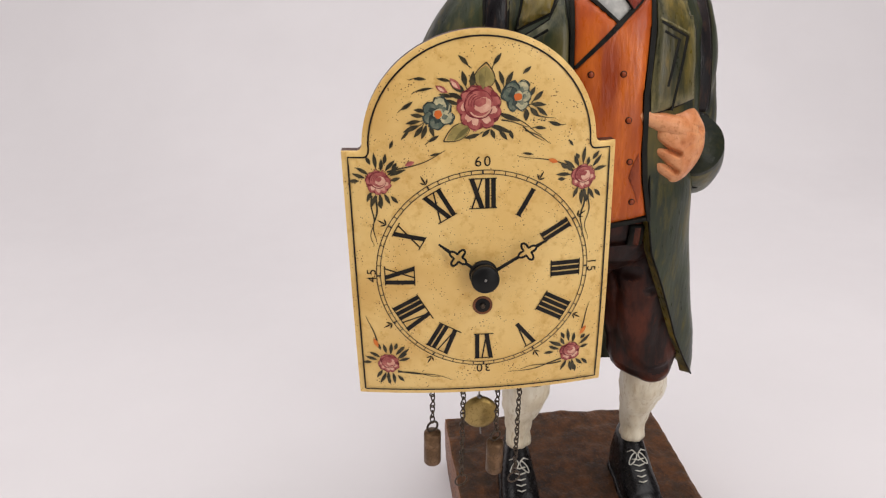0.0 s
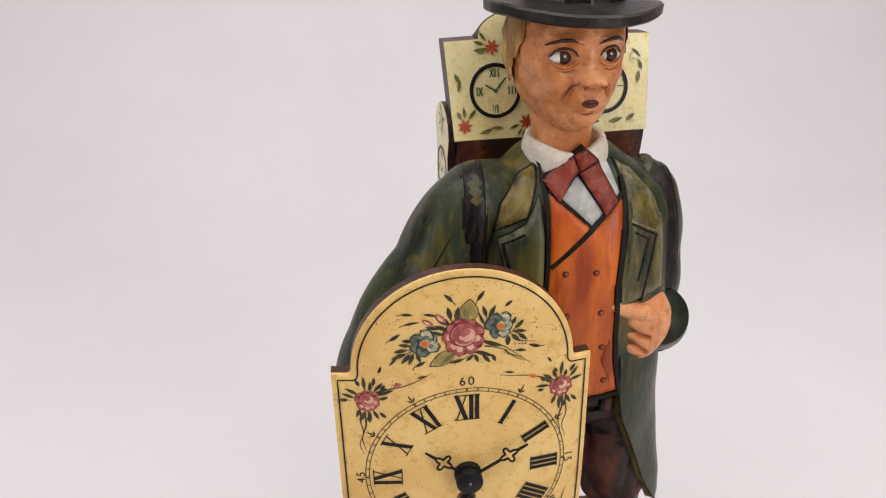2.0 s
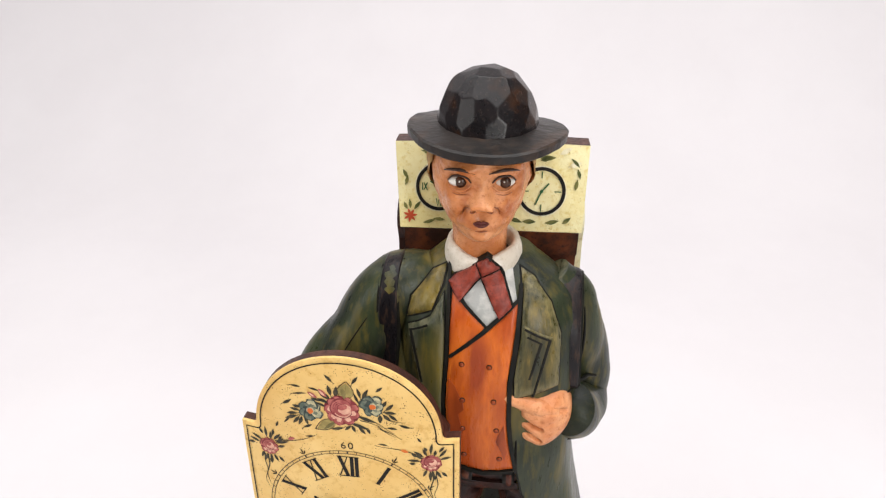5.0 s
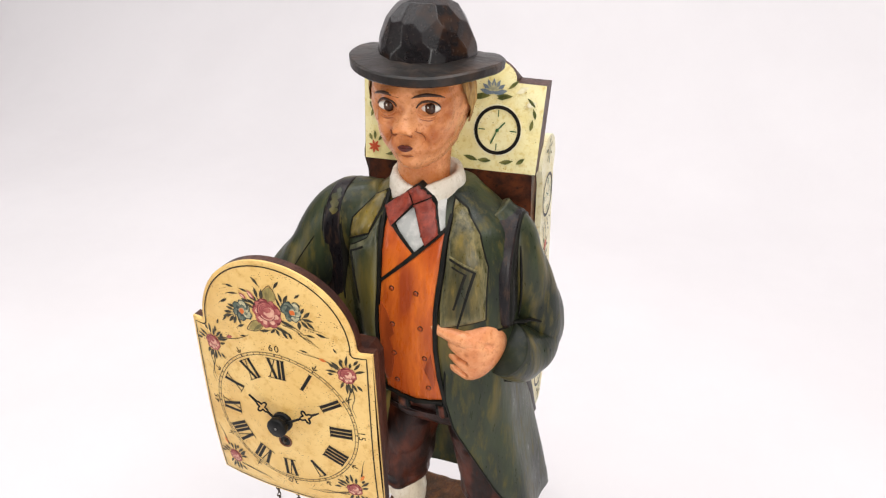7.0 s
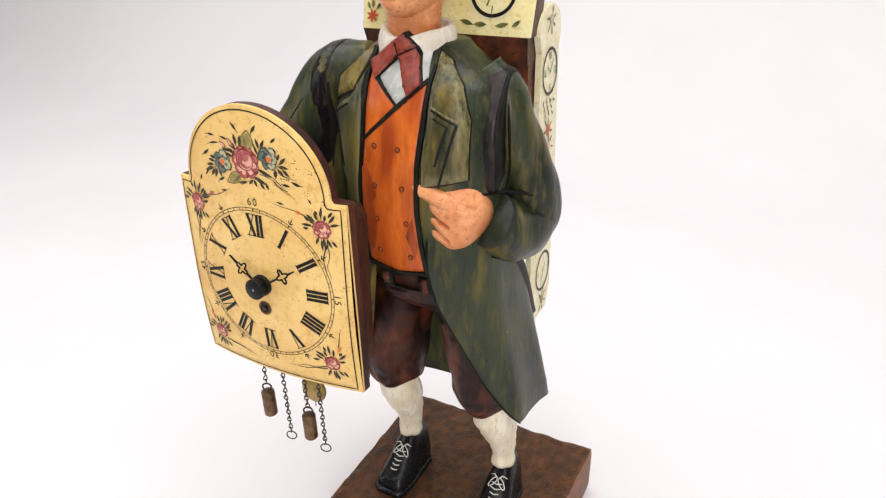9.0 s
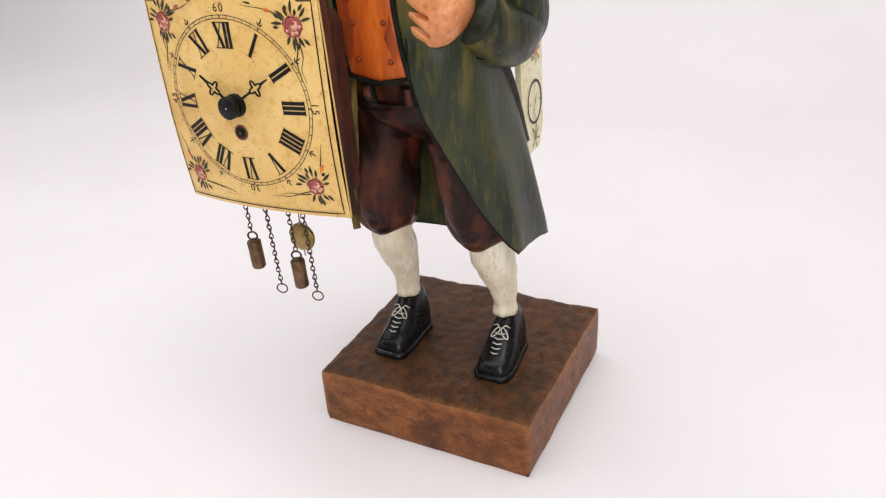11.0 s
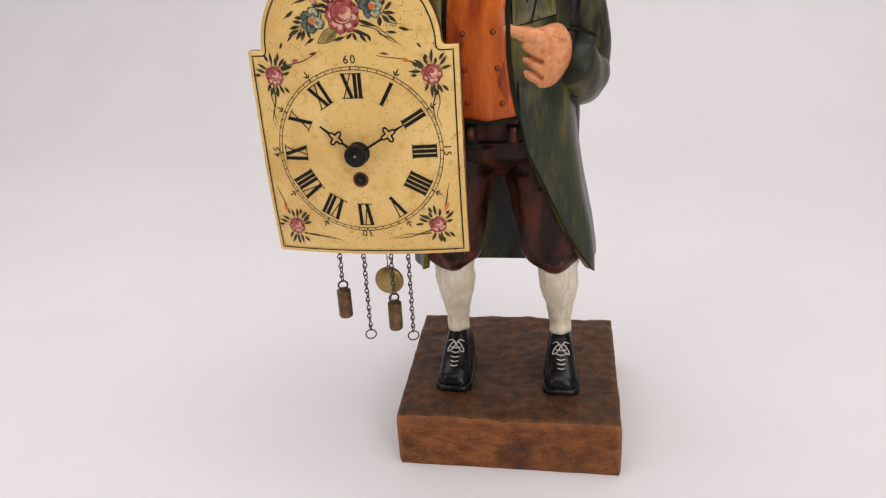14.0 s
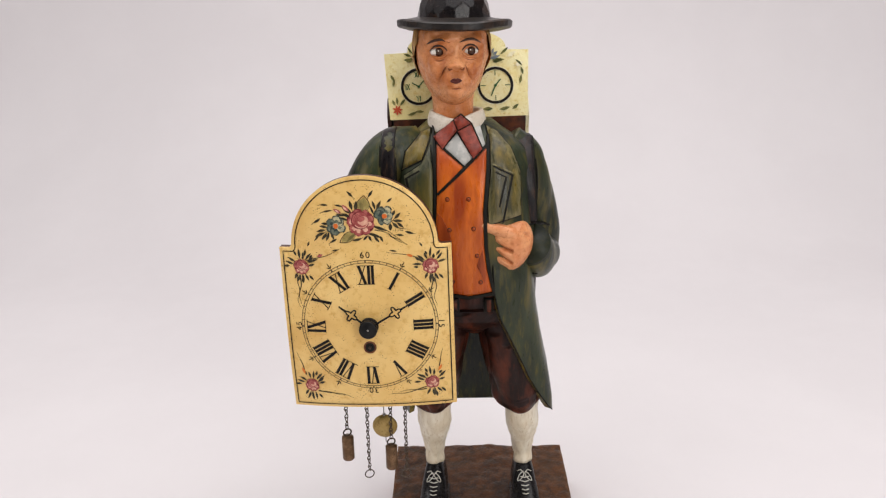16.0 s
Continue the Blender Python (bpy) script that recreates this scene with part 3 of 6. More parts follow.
def sleeve(s, pts, radii, mat, squash=1.0, steps=9, n=40, cuff=0):
    """A sleeve with carved planes and creases."""
    P, Rr = spline([Vector(p) for p in pts], steps), blend(radii, steps)
    rows, side = [], None
    for k, p in enumerate(P):
        way = (P[min(k + 1, len(P) - 1)] - P[max(k - 1, 0)]).normalized()
        if side is None:
            side = Vector((0, -1, 0))
        side = (side - way * side.dot(way)).normalized()
        other = way.cross(side)
        row = []
        for i in range(n):
            a = 2 * math.pi * i / n
            d = math.cos(a) * side + squash * math.sin(a) * other
            q = p + Rr[k] * d
            row.append(q - d * (gouge((q.x, q.y, q.z * 0.55), 0.023, 0.0042) - 0.0008))
        rows.append(row)
    first = len(s.f)
    s.grid(rows, mat)
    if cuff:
        # the opening and a ragged band beside it: dark stain plus painted shadow
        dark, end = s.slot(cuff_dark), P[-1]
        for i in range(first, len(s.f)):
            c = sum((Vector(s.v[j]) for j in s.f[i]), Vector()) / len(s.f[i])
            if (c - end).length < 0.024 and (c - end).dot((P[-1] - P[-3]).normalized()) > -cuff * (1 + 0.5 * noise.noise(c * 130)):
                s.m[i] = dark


FACE = (-0.0100, -0.0375, 0.4165)


def bump2(x, z, x0, z0, wx, wz):
    return math.exp(-((x - x0) / wx) ** 2 - ((z - z0) / wz) ** 2)


def face_push(dx, z):
    """How far the front of the head stands out (metres) for dx from its middle."""
    p = 0.0
    nose = math.exp(-abs(dx / (0.0034 + 0.0030 * max(0, (0.4215 - z) / 0.013))) ** 2.6)
    along = max(0, min(1, (0.4245 - z) / 0.0135)) if z > 0.4095 else max(0, 1 - (0.4095 - z) / 0.0042)
    p += 0.0070 * nose * along ** 1.3
    for sgn in (-1, 1):
        p += 0.0046 * bump2(dx, z, sgn * 0.0054, 0.4094, 0.0022, 0.0026)        # nostril wings
        p -= 0.0042 * bump2(dx, z, sgn * 0.0107, 0.4198, 0.0064, 0.0040)        # eye hollow
        p += 0.0028 * bump2(dx, z, sgn * 0.0105, 0.4275, 0.0085, 0.0024)        # brow
        p += 0.0028 * bump2(dx, z, sgn * 0.0135, 0.4095, 0.0060, 0.0052)        # cheek
        p -= 0.0032 * bump2(dx, z, sgn * (0.0068 + max(0, 0.4095 - z) * 0.55), 0.4045, 0.0013, 0.0055)  # fold
        p -= 0.0018 * bump2(dx, z, sgn * (0.0095 + (0.4145 - z) * 0.5), 0.4135, 0.0040, 0.0010)  # under the eye
    p += 0.0026 * bump2(dx, z, 0, 0.3975, 0.0110, 0.0090)
    p += 0.0017 * bump2(dx, z, 0, 0.3992, 0.0075, 0.0042)
    p -= 0.0018 * bump2(dx, z, 0, 0.3950, 0.0070, 0.0016)
    p += 0.0042 * bump2(dx, z, 0, 0.3890, 0.0065, 0.0042)
    return p


BROAD = 2.3


def head_xy(a, z):
    """Outline of the head at height z; a = 0 is the front."""
    u = (z - FACE[2]) / (0.034 if z > FACE[2] else 0.0345)
    u = max(-0.9999, min(0.9999, u))
    k = math.sqrt(1 - abs(u) ** 3.4)
    jaw = 1 - 0.34 * max(0, -u) ** 0.95
    w, d = 0.0264 * k * jaw, 0.0295 * k * (1 - 0.12 * max(0, -u))
    sx, cy = math.sin(a), math.cos(a)
    x, y = w * math.copysign(abs(sx) ** (2 / BROAD), sx), -(d + 0.0012 * max(0, cy)) * math.copysign(abs(cy) ** (2 / BROAD), cy)
    y -= 0.004 * max(0, -u) * max(0, math.cos(a))
    return x, y


def head_front(x, z):
    """Front surface of the head, for things laid on it."""
    dx = x - FACE[0]
    edge = head_xy(math.pi / 2, z)[0]
    t = max(-0.98, min(0.98, dx / edge))
    a = math.asin(math.copysign(abs(t) ** (BROAD / 2), t))
    return FACE[1] + head_xy(a, z)[1] - face_push(dx, z) * max(0, math.cos(a)) ** 0.7


def head(s):
    n, m, rows = 150, 96, []
    for j in range(m + 1):
        z = FACE[2] - 0.0344 + 0.0528 * (0.5 - 0.5 * math.cos(math.pi * (j + 0.05) / (m + 0.1)))
        row = []
        for i in range(n):
            a = 2 * math.pi * i / n
            x, y = head_xy(a, z)
            y -= face_push(x, z) * max(0, math.cos(a)) ** 0.7 if math.cos(a) > 0 else 0
            g = gouge((x, y, z), 0.008, 0.0023)
            row.append((FACE[0] + x * (1 - g / 0.03), FACE[1] + y * (1 - g / 0.03), z))
        rows.append(row)
    s.grid(rows, skin)
    # hair: a thin carved shell round the sides and back
    rows = []
    for j in range(25):
        z = 0.4010 + 0.0365 * j / 24
        row = []
        for i in range(121):
            a = math.radians(68) + math.radians(224) * i / 120
            front = min(i, 120 - i) / 120
            zz = max(z, 0.4050 + 0.022 * max(0, 1 - front / 0.13) + 0.0040 * noise.noise((a * 9, 4, 1)))
            x, y = head_xy(a, zz)
            r = 1.05 + 0.05 * noise.noise((a * 14, zz * 130, 2)) + 0.05 * abs(noise.noise((a * 34, zz * 90, 7))) - 0.04 * max(0, 1 - front / 0.03)
            row.append((FACE[0] + x * r, FACE[1] + y * r, zz))
        rows.append(row)
    s.grid(rows, hair, closed=False)
    for sgn in (-1, 1):
        cx = FACE[0] + sgn * 0.0110
        s.ball((cx, head_front(cx, 0.4198) + 0.0014, 0.4198), (0.0056, 0.0034, 0.0029), eye_white, 20, 12)
        ix = cx + 0.0006
        s.ball((ix, head_front(cx, 0.4198) - 0.0008, 0.4199), (0.0030, 0.0018, 0.0030), eye_brown, 16, 10)
        # a glint painted on the iris as a small white dot
        s.ball((ix - 0.0006, head_front(cx, 0.4198) - 0.0023, 0.4206), (0.0005, 0.0004, 0.0006), eye_white, 8, 6)
        # lids
        for lift, bend, mat, r in ((0.0029, 0.0014, brow_dark, 0.00075), (-0.0030, -0.0008, skin, 0.0007)):
            line = []
            for k in range(9):
                t = -1 + k / 4
                x, z = cx + 0.0058 * t, 0.4198 + lift + bend * (1 - t * t) - (lift * 0.75) * abs(t) ** 3
                line.append((x, min(head_front(x, z) - 0.0003, head_front(cx, 0.4198) - 0.0003 + 0.0015 * abs(t)), z))
            s.tube(line, [r * (0.5 + 0.5 * (1 - abs(-1 + k / 4))) for k in range(9)], mat, n=6)
        # brow
        line = []
        for k in range(9):
            t = k / 8
            x = FACE[0] + sgn * (0.0034 + 0.0152 * t)
            z = 0.4252 + 0.0030 * math.sin(math.pi * min(1, t * 0.85 + 0.05)) - 0.0008 * t
            line.append((x, head_front(x, z) + 0.0007, z))
        s.tube(line, [0.0002, 0.0005, 0.0008, 0.0009, 0.0010, 0.0009, 0.0008, 0.0006, 0.0003], brow_dark, n=6)
        # lines cut round nose, mouth and eyes
        for cut, r in (([(0.0064, 0.4105), (0.0082, 0.4075), (0.0094, 0.4035)], 0.00028),
                       ([(0.0068, 0.4152), (0.0110, 0.4140), (0.0150, 0.4150)], 0.00018),
                       ([(0.0028, 0.4086), (0.0044, 0.4078), (0.0056, 0.4092)], 0.0005)):
            pts = spline([Vector((FACE[0] + sgn * x, 0, z)) for x, z in cut], 5)
            s.tube([(q.x, head_front(q.x, q.z) + 0.0003, q.z) for q in pts], [r * (0.4 + 0.9 * math.sin(math.pi * (k + 0.4) / (len(pts) - 0.2))) for k in range(len(pts))], skin_line, n=6)
    # mouth
    for lift, mat, rr in ((0.0009, lip_dark, 0.0009), (-0.0010, lip_dark, 0.0010)):
        line = []
        for k in range(9):
            t = -1 + k / 4
            x = FACE[0] + 0.0039 * t
            z = 0.4005 + lift * (1 - t * t) - (0.0005 if lift > 0 and k == 4 else 0)
            line.append((x, head_front(x, z) + 0.0003, z))
        s.tube(line, [rr * (0.35 + 0.65 * (1 - (-1 + k / 4) ** 2)) for k in range(9)], mat, n=8)
    s.tube([(FACE[0] + x, head_front(FACE[0] + x, 0.3950) + 0.0003, 0.3948 + 0.0006 * abs(x) / 0.004) for x in (-0.005, -0.0025, 0, 0.0025, 0.005)], [0.0001, 0.0004, 0.0005, 0.0004, 0.0001], skin_line, n=6)
    # neck
    rows = [[(FACE[0] + r * math.sin(a), -0.0375 - r * 1.05 * math.cos(a), z) for a in (2 * math.pi * i / 28 for i in range(28))]
            for z, r in ((0.366, 0.0150), (0.376, 0.0146), (0.386, 0.0150), (0.396, 0.0165))]
    s.grid(rows, skin)


def hat(s):
    tilt = pose(-0.0114, -0.0380, 0.4397, -0.8, 2.2, 0)
    # brim: an uneven oval board with a cut edge, lower at front and back
    n = 72

    def ring(r, z):
        row = []
        for i in range(n):
            a = 2 * math.pi * i / n
            rr = r * (1 + 0.022 * noise.noise((math.cos(a) * 1.7, math.sin(a) * 1.7, 4)) + 0.007 * noise.noise((math.cos(a) * 6, math.sin(a) * 6, 9)))
            up = 0.0022 * (r / 0.042) ** 2 * math.cos(2 * a) + 0.0005 * noise.noise((math.cos(a) * 4, math.sin(a) * 4, r * 90))
            row.append(tilt @ Vector((rr * math.cos(a), 0.98 * rr * math.sin(a), z + up)))
        return row

    s.grid([ring(r, z) for r, z in ((0.022, -0.0036), (0.034, -0.0032), (0.0398, -0.0024))], brim_black, caps=False)
    s.grid([ring(r, z) for r, z in ((0.0398, -0.0024), (0.0408, -0.0016), (0.0411, 0.0020))], brim_black, caps=False, smooth=False)
    s.grid([ring(r, z) for r, z in ((0.0411, 0.0020), (0.0401, 0.0030))], brim_black, caps=False, smooth=False)
    s.grid([ring(r, z) for r, z in ((0.0401, 0.0030), (0.036, 0.0034), (0.030, 0.0046), (0.0235, 0.0062))], brim_black, caps=False)
    # crown: the solid inside many knife cuts
    rng = random.Random(8)
    wide, high = 0.0262, 0.0350

    def dome(t, p):
        return Vector((wide * math.cos(p) ** 0.92 * math.cos(t), wide * math.cos(p) ** 0.92 * math.sin(t), high * math.sin(p)))

    cuts = []
    for row, (p, count) in enumerate(((9, 17), (31, 15), (51, 11), (69, 7), (85, 3))):
        for k in range(count):
            t = 2 * math.pi * (k + 0.5 * (row % 2) + 0.42 * rng.uniform(-1, 1)) / count
            q = math.radians(max(1, p + 7.5 * rng.uniform(-1, 1)))
            c = dome(t, q)
            e = 0.01
            nrm = (dome(t + e, q) - dome(t - e, q)).cross(dome(t, q + e) - dome(t, max(q - e, 0.005))).normalized()
            cuts.append((nrm, nrm.dot(c) * (0.994 - 0.011 * rng.random())))
    rows, m = [], 220
    mid = Vector((0, 0, 0.004))
    for j in range(101):
        p = math.radians(-6 + 95.9 * j / 100)
        row = []
        for i in range(m):
            t = 2 * math.pi * i / m
            d = Vector((math.cos(p) * math.cos(t), math.cos(p) * math.sin(t), math.sin(p)))
            far = sorted((h - nrm.dot(mid)) / max(nrm.dot(d), 1e-4) for nrm, h in cuts)[:4]
            far = sum((f / far[0]) ** -420 for f in far) ** (-1 / 420) * far[0]
            row.append(tilt @ (mid + d * far))
        rows.append(row)
    s.grid(rows, hat_black)


def fist(s):
    """The pointing hand on the coat: one carved lump with cuts between the fingers."""
    off = Vector((-0.0006, 0.0, 0.0))

    def near_tip(x, z):
        return Vector((0.0100 + 0.935 * (x - 0.0118), 0, 0.3055 - 1.085 * (0.3055 - z)))

    rim = spline([near_tip(x, z) for x, z in ((0.0135, 0.3050), (0.0180, 0.3058), (0.0280, 0.3052), (0.0390, 0.3040), (0.0445, 0.2985), (0.0470, 0.2920), (0.0462, 0.2830), (0.0400, 0.2738), (0.0345, 0.2695),
                  (0.0275, 0.2678), (0.0200, 0.2688), (0.0152, 0.2710), (0.0132, 0.2780), (0.0130, 0.2880), (0.0122, 0.2965), (0.0118, 0.3020), (0.0135, 0.3050))], 8)[:-1]
    cuts = [([(0.0060, 0.2965), (0.0140, 0.2918), (0.0210, 0.2882), (0.0290, 0.2848)], 0.0030), ([(0.0120, 0.2855), (0.0205, 0.2818), (0.0285, 0.2768)], 0.0028), ([(0.0125, 0.2778), (0.0195, 0.2748), (0.0245, 0.2720)], 0.0024),
            ([(0.0165, 0.3050), (0.0270, 0.2992), (0.0360, 0.2958), (0.0430, 0.2940)], 0.0022)]
    lines = [(spline([near_tip(x, z) for x, z in line], 8), deep) for line, deep in cuts]
    mid = Vector((0.0275, 0, 0.2850))

    def front(x, z, r):
        high = 0.0190 - 0.36 * max(0, x - 0.028) - 0.10 * max(0, 0.285 - z) - 0.22 * max(0, z - 0.2960)
        y = -0.0590 - high * max(0, 1 - r ** 4.0) ** 0.40
        for line, deep in lines:
            near = min((Vector((x, 0, z)) - q).length for q in line)
            y += 1.5 * deep * math.exp(-(near / 0.0012) ** 2) * (1 - r ** 5)
        return y + gouge((x, y, z), 0.009, 0.0014)

    rows = []
    for j in range(45):
        r = (1 - (1 - j / 44) ** 1.6) if j else 0.02
        rows.append([Vector((mid.x + (q.x - mid.x) * r, front(mid.x + (q.x - mid.x) * r, mid.z + (q.z - mid.z) * r, r), mid.z + (q.z - mid.z) * r)) + off for q in rim])
    rows.append([Vector((q.x, -0.050, q.z)) + off for q in rim])
    s.grid(rows[::-1], skin_hand)
    # dark lines that paint in the cuts' shade, too faint from relief alone
    for line, deep in lines[:3]:
        inner = line[3:-2]
        pts = []
        for q in inner:
            d = q - mid
            r = min(0.97, max(0.02, d.length / min((w - mid).length + 60 * ((w - mid).normalized() - d.normalized()).length_squared for w in rim)))
            if q.x > 0.0150 and d.length < 0.80 * min((w - mid).length + 60 * ((w - mid).normalized() - d.normalized()).length_squared for w in rim):
                pts.append(Vector((q.x, front(q.x, q.z, r) + 0.0002, q.z)) + off)
        s.tube(pts, [0.00075 * (1 - 0.7 * k / len(pts)) for k in range(len(pts))], skin_line, n=6)
    # pointing finger
    tip = [Vector(p) + off for p in ((0.0330, -0.0690, 0.2925), (0.0260, -0.0722, 0.2952), (0.0190, -0.0735, 0.2978), (0.0110, -0.0740, 0.3004), (0.0050, -0.0744, 0.3026), (0.0026, -0.0744, 0.3036))]
    s.tube(tip, [0.0052, 0.0056, 0.0050, 0.0040, 0.0027, 0.0010], skin_hand, n=18, steps=6)


def grow(poly, by):
    """The polygon, pushed out all round."""
    cx, cz = sum(p[0] for p in poly) / len(poly), sum(p[1] for p in poly) / len(poly)
    out = []
    n = len(poly)
    area = sum(poly[i][0] * poly[(i + 1) % n][1] - poly[(i + 1) % n][0] * poly[i][1] for i in range(n))
    sg = 1 if area > 0 else -1
    for i in range(n):
        p, a, b = Vector(poly[i]), Vector(poly[i - 1]), Vector(poly[(i + 1) % n])
        e1, e2 = (p - a).normalized(), (b - p).normalized()
        n1, n2 = sg * Vector((e1.y, -e1.x)), sg * Vector((e2.y, -e2.x))
        m = (n1 + n2)
        m = m / max(m.length_squared / 2, 0.35)
        out.append(tuple(p + m * by))
    return out


def clothes(s):
    # shirt, vest
    s.plate([(-0.0250, 0.3625), (-0.0062, 0.3430), (0.0092, 0.3560), (0.005, 0.3720), (-0.010, 0.3790), (-0.022, 0.3745)], 0.0012, shirt_grey, chest)
    s.plate([(-0.0255, 0.3600), (-0.0262, 0.3240), (-0.0278, 0.2950), (-0.0265, 0.2670), (-0.0245, 0.2535), (-0.0060, 0.2500), (0.0112, 0.2530), (0.0078, 0.2700), (0.0062, 0.2880), (0.0058, 0.3120), (0.0088, 0.3380), (0.0100, 0.3570), (-0.0060, 0.3440)], 0.0016, vest_orange, chest)
    s.plate(ribbon([(0.0095, 0.3575), (-0.0062, 0.3430), (-0.0258, 0.3250)], 0.0012), 0.0022, dark_groove, chest, edge=0, soft=0.95)
    s.plate(ribbon([(-0.0255, 0.3600), (-0.0150, 0.3515), (-0.0062, 0.3436)], 0.0008), 0.0021, dark_groove, chest, edge=0, soft=0.95)
    s.plate(ribbon([(-0.0250, 0.2522), (-0.006, 0.2488), (0.0110, 0.2515)], 0.0012), 0.0024, dark_groove, chest, edge=0, soft=0.95)
    for blot in ([(-0.0258, 0.3120), (-0.0225, 0.3085), (-0.0200, 0.3030), (-0.0178, 0.2985), (-0.0172, 0.2940), (-0.0205, 0.2900), (-0.0190, 0.2840), (-0.0178, 0.2780), (-0.0190, 0.2700), (-0.0205, 0.2620), (-0.0240, 0.2600), (-0.0258, 0.2760), (-0.0262, 0.2950)],
                 [(0.0050, 0.2850), (0.0020, 0.2775), (0.0008, 0.2730), (0.0040, 0.2660), (0.0060, 0.2600), (0.0072, 0.2670)]):
        s.plate(blot, 0.0021, vest_dark, chest, edge=0, soft=0.95, cell=0.0015)
    for x, z in ((-0.0190, 0.3220), (-0.0040, 0.3218), (-0.0182, 0.3003), (-0.0010, 0.3008), (-0.0180, 0.2805), (0.0010, 0.2808), (-0.0170, 0.2615), (0.0032, 0.2608)):
        y = chest(x, z)[0].y
        s.tube([(x, y - 0.0010, z), (x, y - 0.0019, z), (x, y - 0.0020, z)], [0.0016, 0.0016, 0.0014], dark_groove, n=14)
        s.tube([(x, y - 0.0018, z), (x, y - 0.0022, z), (x, y - 0.0024, z)], [0.0012, 0.0012, 0.0008], vest_dark, n=14)
    # collar: a white band round the neck, uneven on top
    n, rows = 48, []
    for grow_by, z in ((0.0030, 0.352), (0.0052, 0.362), (0.0040, 0.3750), (0.0024, 0.3800), (-0.0008, 0.3798), (-0.003, 0.370)):
        row = []
        for i in range(n):
            a = 2 * math.pi * i / n
            zz = z + 0.0030 * (z > 0.37) * (0.5 - 0.5 * math.cos(a)) + 0.0004 * noise.noise((math.cos(a) * 9, math.sin(a) * 9, z * 50)) - (0.0035 * max(0, math.cos(a)) ** 6 if z > 0.37 else 0)
            row.append((FACE[0] - 0.0016 + (0.0172 + grow_by) * math.sin(a), -0.0385 - (0.0178 + grow_by * 1.1 - (0.0045 * max(0, math.cos(a)) ** 4 if z < 0.372 else 0.0)) * math.cos(a), zz))
        rows.append(row)
    s.grid(rows, shirt_white, caps=False)

    def throat(x, z):
        y = -0.0375 - 0.0205 * math.sqrt(max(0.05, 1 - ((x + 0.011) / 0.0225) ** 2)) - 0.06 * max(0, 0.376 - z)
        p = coat_front(x, z)
        return Vector((x, min(p.y, y), z)), Vector((0, -1, 0))

    # tie: a knot and two bars set crosswise
    pieces = [[(-0.0280, 0.3650), (-0.0138, 0.3756), (-0.0110, 0.3688), (-0.0215, 0.3568)],
              [(-0.0130, 0.3762), (-0.0080, 0.3792), (-0.0012, 0.3732), (-0.0102, 0.3690)],
              [(-0.0105, 0.3680), (-0.0010, 0.3724), (0.0064, 0.3560), (0.0002, 0.3500)]]
    s.plate([(-0.0290, 0.3650), (-0.0080, 0.3801), (-0.0002, 0.3734), (0.0073, 0.3560), (0.0002, 0.3489), (-0.0112, 0.3665), (-0.0215, 0.3557)], 0.0036, dark_groove, throat)
    for p in pieces:
        s.plate(p, 0.0054, tie_red, throat, cell=0.0025, edge=0.0007, soft=0.72)
    # lapels and front panels of the coat, each with a dark cut round it
    panels = [
        (coat_olive, [(-0.0298, 0.3700), (-0.0375, 0.3660), (-0.0485, 0.3545), (-0.0510, 0.3420), (-0.0365, 0.3490), (-0.0312, 0.3620)], 0.0026),
        (coat_green, [(-0.0495, 0.3378), (-0.0368, 0.3458), (-0.0302, 0.3580), (-0.0288, 0.3400), (-0.0296, 0.3000), (-0.0290, 0.2650), (-0.0360, 0.2650), (-0.0430, 0.3060)], 0.0026),
        (coat_olive, [(0.0098, 0.3700), (0.0170, 0.3660), (0.0265, 0.3550), (0.0325, 0.3390), (0.0330, 0.3080), (0.0100, 0.3030), (0.0095, 0.3150), (0.0118, 0.3400), (0.0118, 0.3600)], 0.0022),
    ]
    for mat, poly, thick in panels:
        s.plate(grow(poly, 0.0008), thick * 0.40, dark_groove, chest)
        s.plate(poly, thick, mat, chest, edge=0.0012)
    # notched lapel cut into the left front
    for line in ([(0.0135, 0.3435), (0.0265, 0.3365), (0.0195, 0.3040)], [(0.0150, 0.3395), (0.0222, 0.3355), (0.0172, 0.3150)]):
        s.plate(ribbon(line, 0.0008), 0.0026, dark_groove, chest, edge=0, soft=0.9, cell=0.0015)
    s.plate(ribbon([(0.0128, 0.3450), (0.0275, 0.3378)], 0.0006), 0.0036, coat_olive, chest, edge=0, soft=0.7)
    for line in ([(-0.0375, 0.3415), (-0.0468, 0.3362), (-0.0405, 0.3060)], ):
        s.plate(ribbon(line, 0.0008), 0.0031, dark_groove, chest, edge=0, soft=0.9, cell=0.0015)
    # dark front edges beside the vest
    s.plate(ribbon([(0.0104, 0.3640), (0.0098, 0.3400), (0.0072, 0.3120), (0.0076, 0.2880), (0.0092, 0.2700), (0.0126, 0.2500)], 0.0012), 0.0022, dark_groove, chest, edge=0, soft=0.9)
    s.plate(ribbon([(-0.0282, 0.3740), (-0.0268, 0.3520), (-0.0274, 0.3240), (-0.0290, 0.2950), (-0.0277, 0.2670), (-0.0254, 0.2520)], 0.0009), 0.0022, dark_groove, chest, edge=0, soft=0.9)


